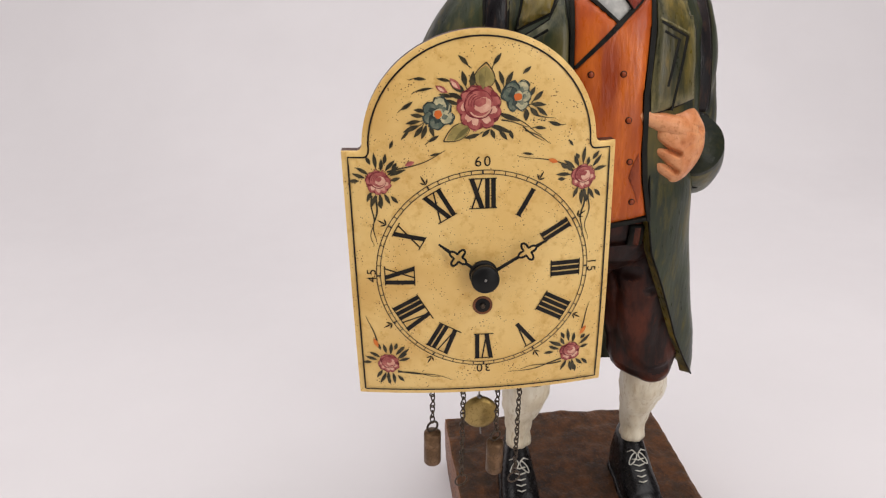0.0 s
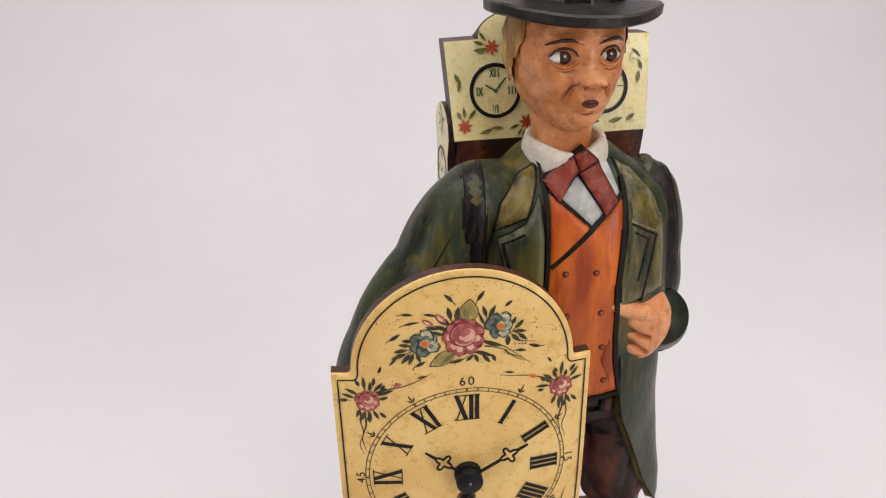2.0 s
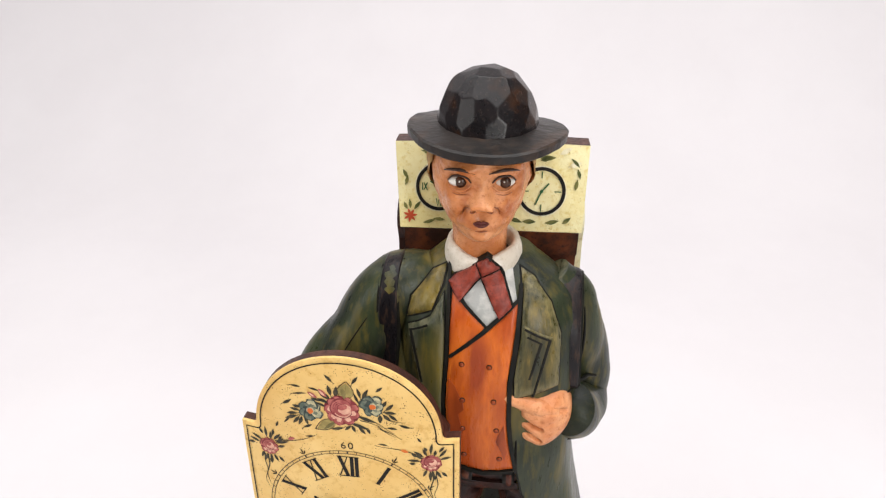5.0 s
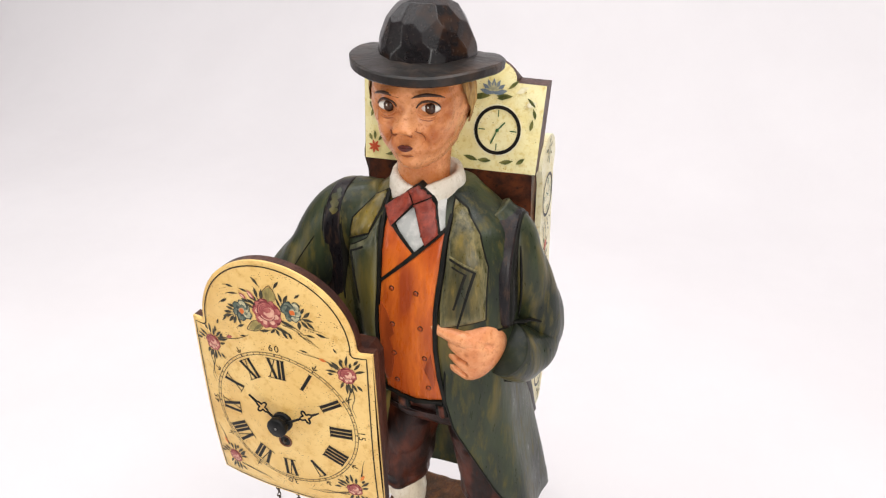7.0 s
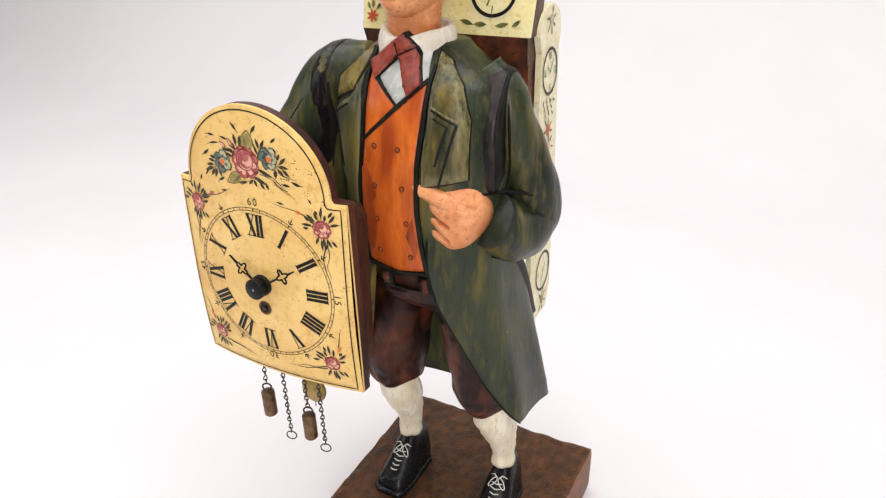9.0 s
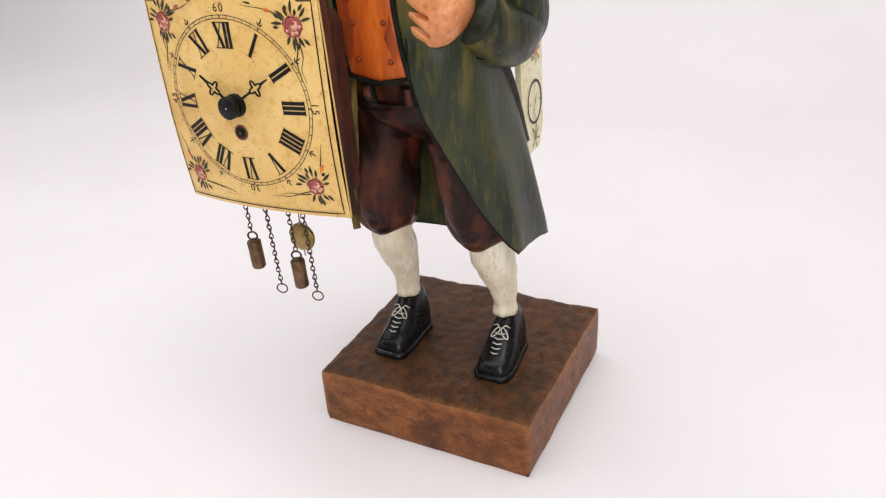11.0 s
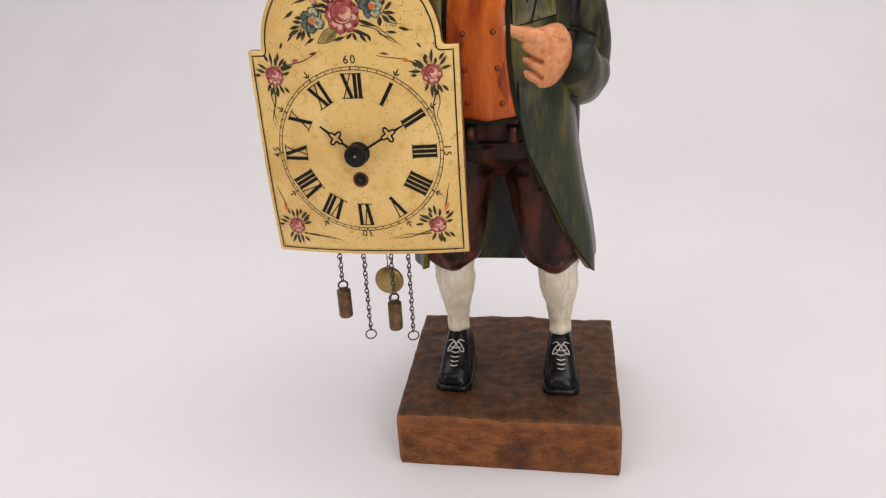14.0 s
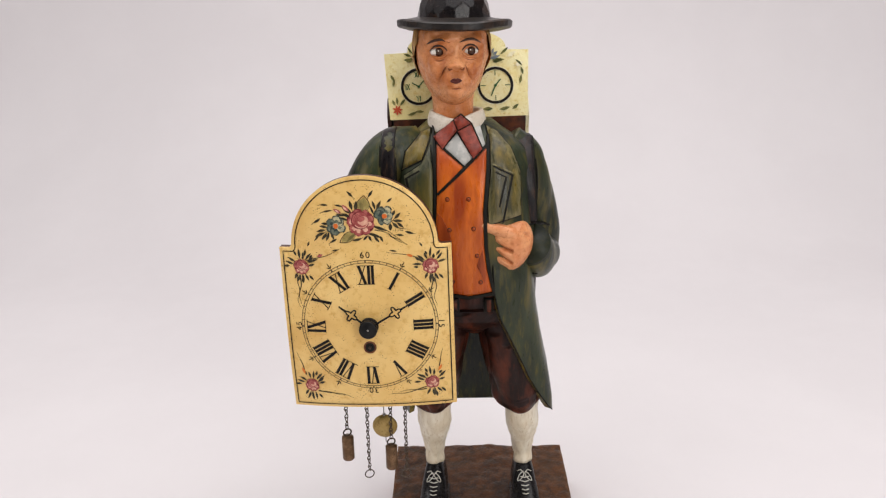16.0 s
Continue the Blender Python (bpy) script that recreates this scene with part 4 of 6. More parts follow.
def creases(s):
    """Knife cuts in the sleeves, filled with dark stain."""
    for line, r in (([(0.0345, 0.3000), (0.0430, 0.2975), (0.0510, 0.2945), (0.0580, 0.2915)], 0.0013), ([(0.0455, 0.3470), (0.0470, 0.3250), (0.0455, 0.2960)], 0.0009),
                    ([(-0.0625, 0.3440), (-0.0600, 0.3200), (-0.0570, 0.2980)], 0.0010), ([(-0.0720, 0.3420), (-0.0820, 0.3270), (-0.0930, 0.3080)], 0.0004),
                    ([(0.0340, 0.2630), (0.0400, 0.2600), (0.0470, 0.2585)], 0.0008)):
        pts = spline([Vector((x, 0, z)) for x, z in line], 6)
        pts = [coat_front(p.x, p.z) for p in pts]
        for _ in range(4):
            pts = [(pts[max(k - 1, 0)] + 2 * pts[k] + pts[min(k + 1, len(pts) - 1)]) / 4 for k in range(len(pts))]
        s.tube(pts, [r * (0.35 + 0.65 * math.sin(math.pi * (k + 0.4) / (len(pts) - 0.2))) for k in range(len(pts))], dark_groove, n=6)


def ribbon(line, half):
    """A narrow band along a line, as a polygon."""
    pts = [Vector(p) for p in line]
    a, b = [], []
    for k, p in enumerate(pts):
        w = (pts[min(k + 1, len(pts) - 1)] - pts[max(k - 1, 0)]).normalized()
        nrm = Vector((-w.y, w.x))
        t = half * (0.7 if k in (0, len(pts) - 1) else 1)
        a.append(tuple(p + nrm * t))
        b.append(tuple(p - nrm * t))
    return a + b[::-1]


def strap(s, points, half, lift, mat):
    """A flat band that follows points in space, facing outwards from the body's axis."""
    P = spline([Vector(p) for p in points], 8)
    rows = []
    for k, p in enumerate(P):
        way = (P[min(k + 1, len(P) - 1)] - P[max(k - 1, 0)]).normalized()
        out = (p - Vector((-0.007, -0.036, 0.325))).normalized()
        side = way.cross(out).normalized()
        out = side.cross(way).normalized()
        rows.append([p - side * half - out * 0.003, p - side * half + out * lift * 0.7, p - side * half * 0.8 + out * lift, p + side * half * 0.8 + out * lift,
                     p + side * half + out * lift * 0.7, p + side * half - out * 0.003])
    s.grid(rows, mat)


def shoulder_strap(s, x_top, x_end, half):
    """A flat band laid on the coat, from behind the shoulder down the chest."""
    n = 40
    for grow_by, lift, mat in ((0.0012, 0.0002, dark_groove), (0.0, 0.0009, strap_dark)):
        ways, mids, far = [], [], []
        for k in range(n + 1):
            t = k / n
            a = math.radians(150 - 188 * t)
            way = Vector((0, -math.cos(a), math.sin(a)))
            mid = Vector((x_top + (x_end - x_top) * t, -0.034, 0.318))
            ends = []
            for u in (-1, -0.5, 0, 0.5, 1):
                m = mid + Vector((u * (half + grow_by), 0, 0))
                hit = COAT[0].ray_cast(m + way * 0.2, -way)[0]
                ends.append((hit - m).dot(way) if hit else 0.03)
            slope = max(-0.0016, min(0.0016, (ends[4] + ends[3] - ends[1] - ends[0]) / 3)) * max(0, 1 - max(0, t - 0.55) / 0.3)
            ways.append(way)
            mids.append(mid)
            far.append([sum(ends) / 5, slope])
        for _ in range(4):
            far = [[sum(far[min(max(k + d, 0), n)][c] * w for d, w in ((-1, 0.25), (0, 0.5), (1, 0.25))) for c in (0, 1)] for k in range(n + 1)]
        rows = []
        for way, mid, (r, slope) in zip(ways, mids, far):
            rows.append([mid + Vector((u * (half + grow_by), 0, 0)) + way * (r + slope * u + up) for u, up in ((-1, -0.012), (-1, 0.5 * lift), (-0.82, lift), (0, lift * 1.1), (0.82, lift), (1, 0.5 * lift), (1, -0.012))])
        s.grid(rows, mat)


def figure():
    s = Shape()
    carved(s, TORSO, 0.2495, 0.374, 54, 120, coat_green)
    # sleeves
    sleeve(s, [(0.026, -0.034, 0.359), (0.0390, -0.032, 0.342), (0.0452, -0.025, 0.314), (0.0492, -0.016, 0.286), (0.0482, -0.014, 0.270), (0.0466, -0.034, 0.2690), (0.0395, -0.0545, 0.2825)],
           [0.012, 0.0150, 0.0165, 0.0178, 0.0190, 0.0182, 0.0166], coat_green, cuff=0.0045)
    sleeve(s, [(-0.038, -0.038, 0.361), (-0.059, -0.043, 0.3500), (-0.081, -0.047, 0.319), (-0.103, -0.052, 0.285), (-0.115, -0.057, 0.255), (-0.108, -0.069, 0.238)],
           [0.013, 0.0208, 0.0222, 0.0220, 0.0210, 0.018], coat_green)
    sleeve(s, [(-0.046, -0.042, 0.338), (-0.056, -0.044, 0.315), (-0.060, -0.046, 0.285), (-0.058, -0.046, 0.255)], [0.010, 0.0150, 0.0165, 0.0140], coat_green)
    skin_of_coat(s)
    coat_skirt(s)
    carved(s, HIPS, 0.2075, 0.262, 64, 180, trouser_brown, 0.0170, 0.0034)
    leg(s, -0.0375, -0.031, -0.0375, -0.0400, -0.010, 1.0)
    leg(s, 0.0315, -0.031, 0.0350, 0.0362, -0.010, 1.06)
    shoe(s, -0.0405, -0.009, -0.03)
    shoe(s, 0.0368, -0.008, 0.03)
    # belt and loops
    s.plate(ribbon([(-0.036, 0.2385), (-0.018, 0.2355), (-0.003, 0.2348), (0.014, 0.2358), (0.034, 0.2390)], 0.0004), 0.0008, trouser_dark, hip, edge=0, soft=0.9)
    for x, z in ((-0.0165, 0.2418), (0.0085, 0.2412)):
        s.plate([(x - 0.0036, z - 0.0062), (x + 0.0036, z - 0.0062), (x + 0.0036, z + 0.0055), (x - 0.0036, z + 0.0055)], 0.0022, dark_groove, hip, edge=0.0006)
        s.plate([(x - 0.0024, z - 0.0048), (x + 0.0024, z - 0.0048), (x + 0.0024, z + 0.0050), (x - 0.0024, z + 0.0050)], 0.0034, trouser_brown, hip, edge=0.0007)
    clothes(s)
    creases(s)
    fist(s)
    # carrying straps over the shoulders, and the end of one at the side of the coat
    shoulder_strap(s, 0.0370, 0.0395, 0.0054)
    shoulder_strap(s, -0.0575, -0.0640, 0.0050)
    strap(s, [(*ring_point(smooth_at(SKIRT, z), a, 0.0006, 2.5 + 0.9 * (0.286 - z) / 0.1465), z) for z, a in ((0.262, 1.60), (0.240, 1.80), (0.218, 1.98), (0.196, 2.10))], 0.0030, 0.0010, strap_dark)
    h = Shape()
    head(h)
    turn = pose(FACE[0] - 0.0038, FACE[1] - 0.001, 0.0027, 0, 0, 6.0) @ pose(-FACE[0], -FACE[1], 0)
    for k, mat in enumerate(h.mats):
        faces = [f for f, m in zip(h.f, h.m) if m == k]
        used = sorted({i for f in faces for i in f})
        place = {i: n for n, i in enumerate(used)}
        s.add([turn @ Vector(h.v[i]) for i in used], [tuple(place[i] for i in f) for f in faces], mat)
    hat(s)
    ob = new("wooden_figurine", s.mesh("wooden_figurine"))
    tagged(ob, "hand-carved painted wooden clock pedlar statue in green coat", "statue")


figure()


# ---- the shield clock ----
HUB = (-0.0738, 0.2427)
DIAL_L, DIAL_R, DIAL_B, DIAL_T = -0.1327, -0.0160, 0.1793, 0.2988


def dial_y(x, z):
    """Front of the domed shield."""
    u, v = (x - HUB[0]) / 0.0575, (z - 0.245) / 0.062
    return -0.1148 + 0.0058 * u * u + (0.0008 if v > 0 else 0.0034) * v * v - 0.0012 * v


def shield_outline(inset=0.0, arc=40):
    l, r, b, t = DIAL_L + inset, DIAL_R - inset, DIAL_B + inset, DIAL_T - inset * 0.9
    pts = [(l, b), (r, b), (r, t), (r - 0.0062, t)]
    cx, a, h = (DIAL_L + DIAL_R) / 2, 0.0496 - inset, 0.0480 - inset
    z0 = DIAL_T
    for k in range(4):
        u = math.pi / 2 * k / 3
        pts.append((cx + a + 0.0022 * (1 - math.sin(u)) - 0.0002, t + 0.0035 * (1 - math.cos(u))))
    for k in range(arc + 1):
        u = math.radians(5) + math.radians(170) * k / arc
        pts.append((cx + a * math.cos(u), z0 + h * math.sin(u)))
    for k in range(4):
        u = math.pi / 2 * (3 - k) / 3
        pts.append((cx - a - 0.0022 * (1 - math.sin(u)) + 0.0002, t + 0.0035 * (1 - math.cos(u))))
    pts += [(l + 0.0062, t), (l, t)]
    return pts


def on_dial(x, z, lift=0.00025):
    return (x, dial_y(x, z) - lift, z)


class Paint:
    """Flat painted strokes laid on a surface given by place(x, z, lift)."""

    def __init__(self, place):
        self.s, self.place = Shape(), place

    def blob(self, pts, mat, lift=0.00025):
        n = len(pts)
        cx, cz = sum(p[0] for p in pts) / n, sum(p[1] for p in pts) / n
        verts = [self.place(cx, cz, lift)] + [self.place(x, z, lift) for x, z in pts]
        self.s.add(verts, [(0, 1 + i, 1 + (i + 1) % n) for i in range(n)], mat)

    def stroke(self, line, half, mat, lift=0.00025, taper=False):
        """half: half width, or a list of them."""
        pts = [Vector(p) for p in line]
        rows = []
        for k, p in enumerate(pts):
            w = (pts[min(k + 1, len(pts) - 1)] - pts[max(k - 1, 0)]).normalized()
            nrm = Vector((-w.y, w.x))
            h = half[k] if isinstance(half, (list, tuple)) else half
            if taper:
                h *= 0.25 + 0.75 * math.sin(math.pi * (k + 0.3) / (len(pts) - 0.4))
            a, b = p + nrm * h, p - nrm * h
            rows.append([self.place(a.x, a.y, lift), self.place(b.x, b.y, lift)])
        self.s.grid(rows, mat, closed=False)

    def ring(self, cx, cz, r, half, mat, lift=0.00025, n=96, a0=0.0, a1=360.0):
        self.stroke([(cx + r * math.cos(math.radians(a0 + (a1 - a0) * i / n)), cz + r * math.sin(math.radians(a0 + (a1 - a0) * i / n))) for i in range(n + 1)], half, mat, lift)

    def leaf(self, x, z, angle, length, width, mat, lift=0.0003, bend=0.0):
        pts, c, k = [], math.cos(angle), math.sin(angle)
        prof = [(0, 0.05), (0.2, 0.6), (0.42, 1), (0.65, 0.85), (0.85, 0.42), (1, 0)]
        for t, w in prof + [(t, -w) for t, w in prof[-2::-1]]:
            u, v = t * length, w * width / 2 + bend * length * t * t
            pts.append((x + u * c - v * k, z + u * k + v * c))
        self.blob(pts, mat, lift)

    def disc(self, x, z, r, mat, lift, wob=0.0, n=14, squash=1.0, turn=0.0, seed=0):
        pts = []
        for i in range(n):
            a = 2 * math.pi * i / n
            rr = r * (1 + wob * noise.noise((math.cos(a) * 1.5 + seed * 7.3, math.sin(a) * 1.5, seed)))
            u, v = rr * math.cos(a), rr * squash * math.sin(a)
            pts.append((x + u * math.cos(turn) - v * math.sin(turn), z + u * math.sin(turn) + v * math.cos(turn)))
        self.blob(pts, mat, lift)

    def rose(self, x, z, r, seed):
        rng = random.Random(seed)
        self.disc(x, z, 0.93 * r, rose_dark, 0.00028, 0.18, n=30, seed=seed)
        for i in range(9):
            a = 2 * math.pi * i / 9 + 0.35 + 0.2 * rng.uniform(-1, 1)
            low = math.sin(a) < 0.1
            c, k = x + 0.66 * r * math.cos(a), z + 0.66 * r * math.sin(a)
            self.disc(c, k, (0.34 if low else 0.28) * r, rose_mid, 0.00034 + 0.000006 * i, 0.35, n=18, squash=0.85, turn=a, seed=seed + i)
            if low:
                self.disc(c - 0.05 * r * math.cos(a), k + 0.06 * r, 0.22 * r, rose_light, 0.00041 + 0.000004 * i, 0.4, n=16, squash=0.75, turn=a + 0.5, seed=seed + i + 4)
            self.ring(c, k, 0.33 * r, 0.020 * r, rose_dark, 0.00046, n=8, a0=math.degrees(a) - 75, a1=math.degrees(a) + 20)
        self.disc(x - 0.06 * r, z + 0.16 * r, 0.64 * r, rose_dark, 0.00050, 0.10, n=26, seed=seed + 1)
        self.disc(x - 0.02 * r, z + 0.15 * r, 0.59 * r, rose_mid, 0.00054, 0.12, n=26, seed=seed + 2)
        self.disc(x + 0.16 * r, z + 0.10 * r, 0.38 * r, rose_light, 0.00058, 0.25, n=20, squash=0.85, turn=0.6, seed=seed + 3)
        self.disc(x + 0.05 * r, z + 0.22 * r, 0.25 * r, rose_mid, 0.00061, 0.3, n=16, squash=0.7, turn=0.4, seed=seed + 6)
        for k in range(4):
            self.ring(x + (0.02 - 0.03 * k) * r, z + 0.16 * r, (0.26 + 0.09 * k) * r, 0.016 * r, rose_dark, 0.00064, n=12, a0=85 + 9 * k, a1=205 - 8 * k)
        self.ring(x + 0.02 * r, z + 0.10 * r, 0.50 * r, 0.030 * r, rose_light, 0.00063, n=14, a0=215, a1=350)
        self.ring(x + 0.02 * r, z + 0.08 * r, 0.56 * r, 0.020 * r, rose_dark, 0.00065, n=14, a0=200, a1=345)

    def blue_flower(self, x, z, r, seed):
        rng = random.Random(seed)
        self.disc(x, z, 0.80 * r, blue_dark, 0.00029, 0.2, n=26, seed=seed)
        for i in range(6):
            a = 2 * math.pi * i / 6 + 0.2 * seed + 0.22 * rng.uniform(-1, 1)
            q = 0.52 * r * rng.uniform(0.88, 1.10)
            c, k = x + q * math.cos(a), z + q * math.sin(a)
            size = 0.50 * r * rng.uniform(0.85, 1.15)
            pale = math.cos(a - 0.5) > -0.1
            self.disc(c, k, size, blue_dark, 0.00030 + 0.000012 * i, 0.35, n=18, squash=0.88, turn=a, seed=seed + i)
            self.disc(c, k + 0.02 * r, size * 0.84, blue_light if pale else blue_mid, 0.000306 + 0.000012 * i, 0.35, n=18, squash=0.84, turn=a + 0.3, seed=seed + i + 9)
            self.disc(c - 0.16 * r * math.cos(a), k - 0.16 * r * math.sin(a), size * 0.50, blue_mid if pale else blue_dark, 0.00039 + 0.000004 * i, 0.5, n=14, squash=0.7, turn=a, seed=seed + i + 3)
            self.ring(c, k, size * 0.80, 0.026 * r, blue_dark, 0.00042 + 0.000004 * i, n=10, a0=math.degrees(a) - 100, a1=math.degrees(a) + 50)
        self.disc(x, z, 0.36 * r, blue_dark, 0.00050, 0.3, seed=seed)
        self.disc(x + 0.05 * r, z + 0.02 * r, 0.30 * r, blue_light, 0.00052, 0.3, seed=seed + 1)
        self.disc(x + 0.02 * r, z - 0.02 * r, 0.25 * r, orange_dot, 0.00055, 0.30, seed=seed)

    def spray(self, x, z, angle, count, length, width, spread, mat, seed, start=0.0):
        rng = random.Random(seed)
        for i in range(count):
            a = angle + spread * ((i + 0.5) / count - 0.5) + 0.08 * rng.uniform(-1, 1)
            l = length * rng.uniform(0.75, 1.15)
            self.leaf(x + start * math.cos(a), z + start * math.sin(a), a, l, width * rng.uniform(0.8, 1.2), mat, 0.00028, 0.15 * rng.uniform(-1, 1))

    def tendril(self, x, z, angle, length, waves, mat, half=0.00022, seed=0):
        pts = []
        for k in range(25):
            t = k / 24
            u, v = length * t, 0.035 * length * math.sin(waves * 2 * math.pi * t + seed) * (0.4 + t)
            pts.append((x + u * math.cos(angle) - v * math.sin(angle), z + u * math.sin(angle) + v * math.cos(angle)))
        self.stroke(pts, [half * (1.6 - 1.2 * k / 24) for k in range(25)], mat, 0.00026)


def text_shape(body, size, place, mat):
    """Letters of the built-in font, laid by place(u, v)."""
    curve = bpy.data.curves.new("letters", "FONT")
    curve.body, curve.size, curve.align_x, curve.align_y, curve.resolution_u = body, size, "CENTER", "CENTER", 4
    curve.space_character = 1.25
    ob = new("letters", curve)
    dg = bpy.context.evaluated_depsgraph_get()
    me = ob.evaluated_get(dg).to_mesh()
    s = Shape()
    s.add([place(v.co.x, v.co.y) for v in me.vertices], [tuple(p.vertices) for p in me.polygons], mat)
    ob.evaluated_get(dg).to_mesh_clear()
    bpy.data.objects.remove(ob)
    bpy.data.curves.remove(curve)
    return s


def numeral(text, hour, height=0.0130, mid=0.0370):
    """A Roman numeral of thick and thin strokes with serifs, its foot towards the hub."""
    turn = -math.radians(30 * hour)
    widths = {"I": 0.0026, "V": 0.0060, "X": 0.0064}
    total = sum(widths[c] for c in text)
    p = Paint(on_dial)

    def at(u, v):
        v += mid
        return (HUB[0] + u * math.cos(turn) - v * math.sin(turn), HUB[1] + u * math.sin(turn) + v * math.cos(turn))

    def bar(a, b, half, lift):
        p.stroke([at(a[0] + (b[0] - a[0]) * k / 3, a[1] + (b[1] - a[1]) * k / 3) for k in range(4)], half, paint_black, lift)

    h, u = height / 2, -total / 2
    for c in text:
        w = widths[c]
        m = u + w / 2
        if c == "I":
            bar((m, -h), (m, h), 0.00098, 0.00026)
        elif c == "V":
            bar((m - w * 0.34, h), (m, -h), 0.00100, 0.00026)
            bar((m + w * 0.34, h), (m, -h), 0.00030, 0.00029)
        else:
            bar((m - w * 0.34, h), (m + w * 0.34, -h), 0.00100, 0.00026)
            bar((m + w * 0.34, h), (m - w * 0.34, -h), 0.00030, 0.00029)
        u += w
    if text in ("I", "V", "X"):
        bar((-total * 0.62 + 0.0004, h), (total * 0.62 - 0.0004, h), 0.00022, 0.00032)
        if text != "V":
            bar((-total * 0.55, -h), (total * 0.55, -h), 0.00022, 0.00032)
    else:
        bar((-total / 2 - 0.0002, h), (total / 2 + 0.0002, h), 0.00024, 0.00032)
        bar((-total / 2 - 0.0002, -h), (total / 2 + 0.0002, -h), 0.00024, 0.00032)
    return p.s


def shield(s):
    outer = shield_outline(0)
    bm = bmesh.new()
    face = bm.faces.new([bm.verts.new((x, 0, z)) for x, z in outer])
    bmesh.ops.inset_region(bm, faces=[face], thickness=0.0010)
    for axis, lo, hi in ((0, DIAL_L, DIAL_R), (2, DIAL_B, 0.347)):
        for k in range(1, 24):
            co, no = [0, 0, 0], [0, 0, 0]
            co[axis], no[axis] = lo + (hi - lo) * k / 24, 1
            bmesh.ops.bisect_plane(bm, geom=bm.verts[:] + bm.edges[:] + bm.faces[:], plane_co=co, plane_no=no, dist=1e-6)
    # the winding hole goes through
    bmesh.ops.triangulate(bm, faces=bm.faces[:])
    bm.verts.index_update()
    rim = {v.index for e in bm.edges if len(e.link_faces) == 1 for v in e.verts}
    verts = [(v.co.x, dial_y(v.co.x, v.co.z) + (0.0007 if v.index in rim else 0), v.co.z) for v in bm.verts]
    faces = []
    for f in bm.faces:
        ids = [v.index for v in f.verts]
        a, b, c = (Vector(verts[i]) for i in ids)
        faces.append(ids if (b - a).cross(c - a).y < 0 else ids[::-1])
    s.add(verts, faces, dial_cream)
    n = len(outer)
    front = [(x, dial_y(x, z) + 0.0007, z) for x, z in outer]
    lip = [(x, dial_y(x, z) + 0.0022, z) for x, z in outer]
    back = [(x, dial_y(x, z) + 0.0075, z) for x, z in outer]
    s.grid([lip, front], dial_cream, caps=False, smooth=False)
    s.grid([back, lip], case_brown, caps=False, smooth=False)
    s.add(back, [tuple(range(n))], case_brown, False)
    bm.free()


def chain_link(length=0.0043, wide=0.0023, wire=0.00037):
    s = Shape()
    pts = []
    for k in range(17):
        a = 2 * math.pi * k / 16
        pts.append(Vector((wide / 2 * math.sin(a) * (1.0 - 0.25 * math.cos(a)), 0.0004 * math.sin(2 * a), length / 2 * math.cos(a))))
    s.tube(pts, [wire] * 17, chain_metal, n=6)
    return s.mesh("link")


def ring_mesh(r, wire, mat, name, n=28):
    s = Shape()
    s.tube([Vector((r * math.cos(2 * math.pi * k / n), 0, r * math.sin(2 * math.pi * k / n))) for k in range(n + 1)], [wire] * (n + 1), mat, n=8)
    return s.mesh(name)


def quatrefoil(p0, direction, length, eye, y):
    """A clock hand: thin blade with a pierced four-lobed eye."""
    s = Shape()
    d = Vector((math.cos(direction), math.sin(direction)))
    q = Vector((-d.y, d.x))

    def at(u, v, dy=0.0):
        w = Vector(p0) + d * u + q * v
        return (w.x, y + dy, w.y)

    def bar(u0, u1, w0, w1):
        pts = [(u0, w0), (u0, -w0), (u1, -w1), (u1, w1)]
        v = [at(u, w, -0.0004) for u, w in pts] + [at(u, w, 0.0004) for u, w in pts]
        s.add(v, [(0, 1, 2, 3), (7, 6, 5, 4)] + [(i, 4 + i, 4 + (i + 1) % 4, (i + 1) % 4) for i in range(4)], hand_black, False)

    r = 0.0023
    bar(0, eye - 1.9 * r, 0.0007, 0.0006)
    bar(eye + 1.9 * r, length, 0.0007, 0.00035)
    ring = []
    for k in range(65):
        a = 2 * math.pi * k / 64
        rad = r * (1.35 + 0.55 * math.cos(4 * a + math.pi * 0))
        ring.append(Vector(at(eye + rad * math.cos(a), rad * math.sin(a))))
    s.tube(ring, [0.00052] * 65, hand_black, n=6)
    return s


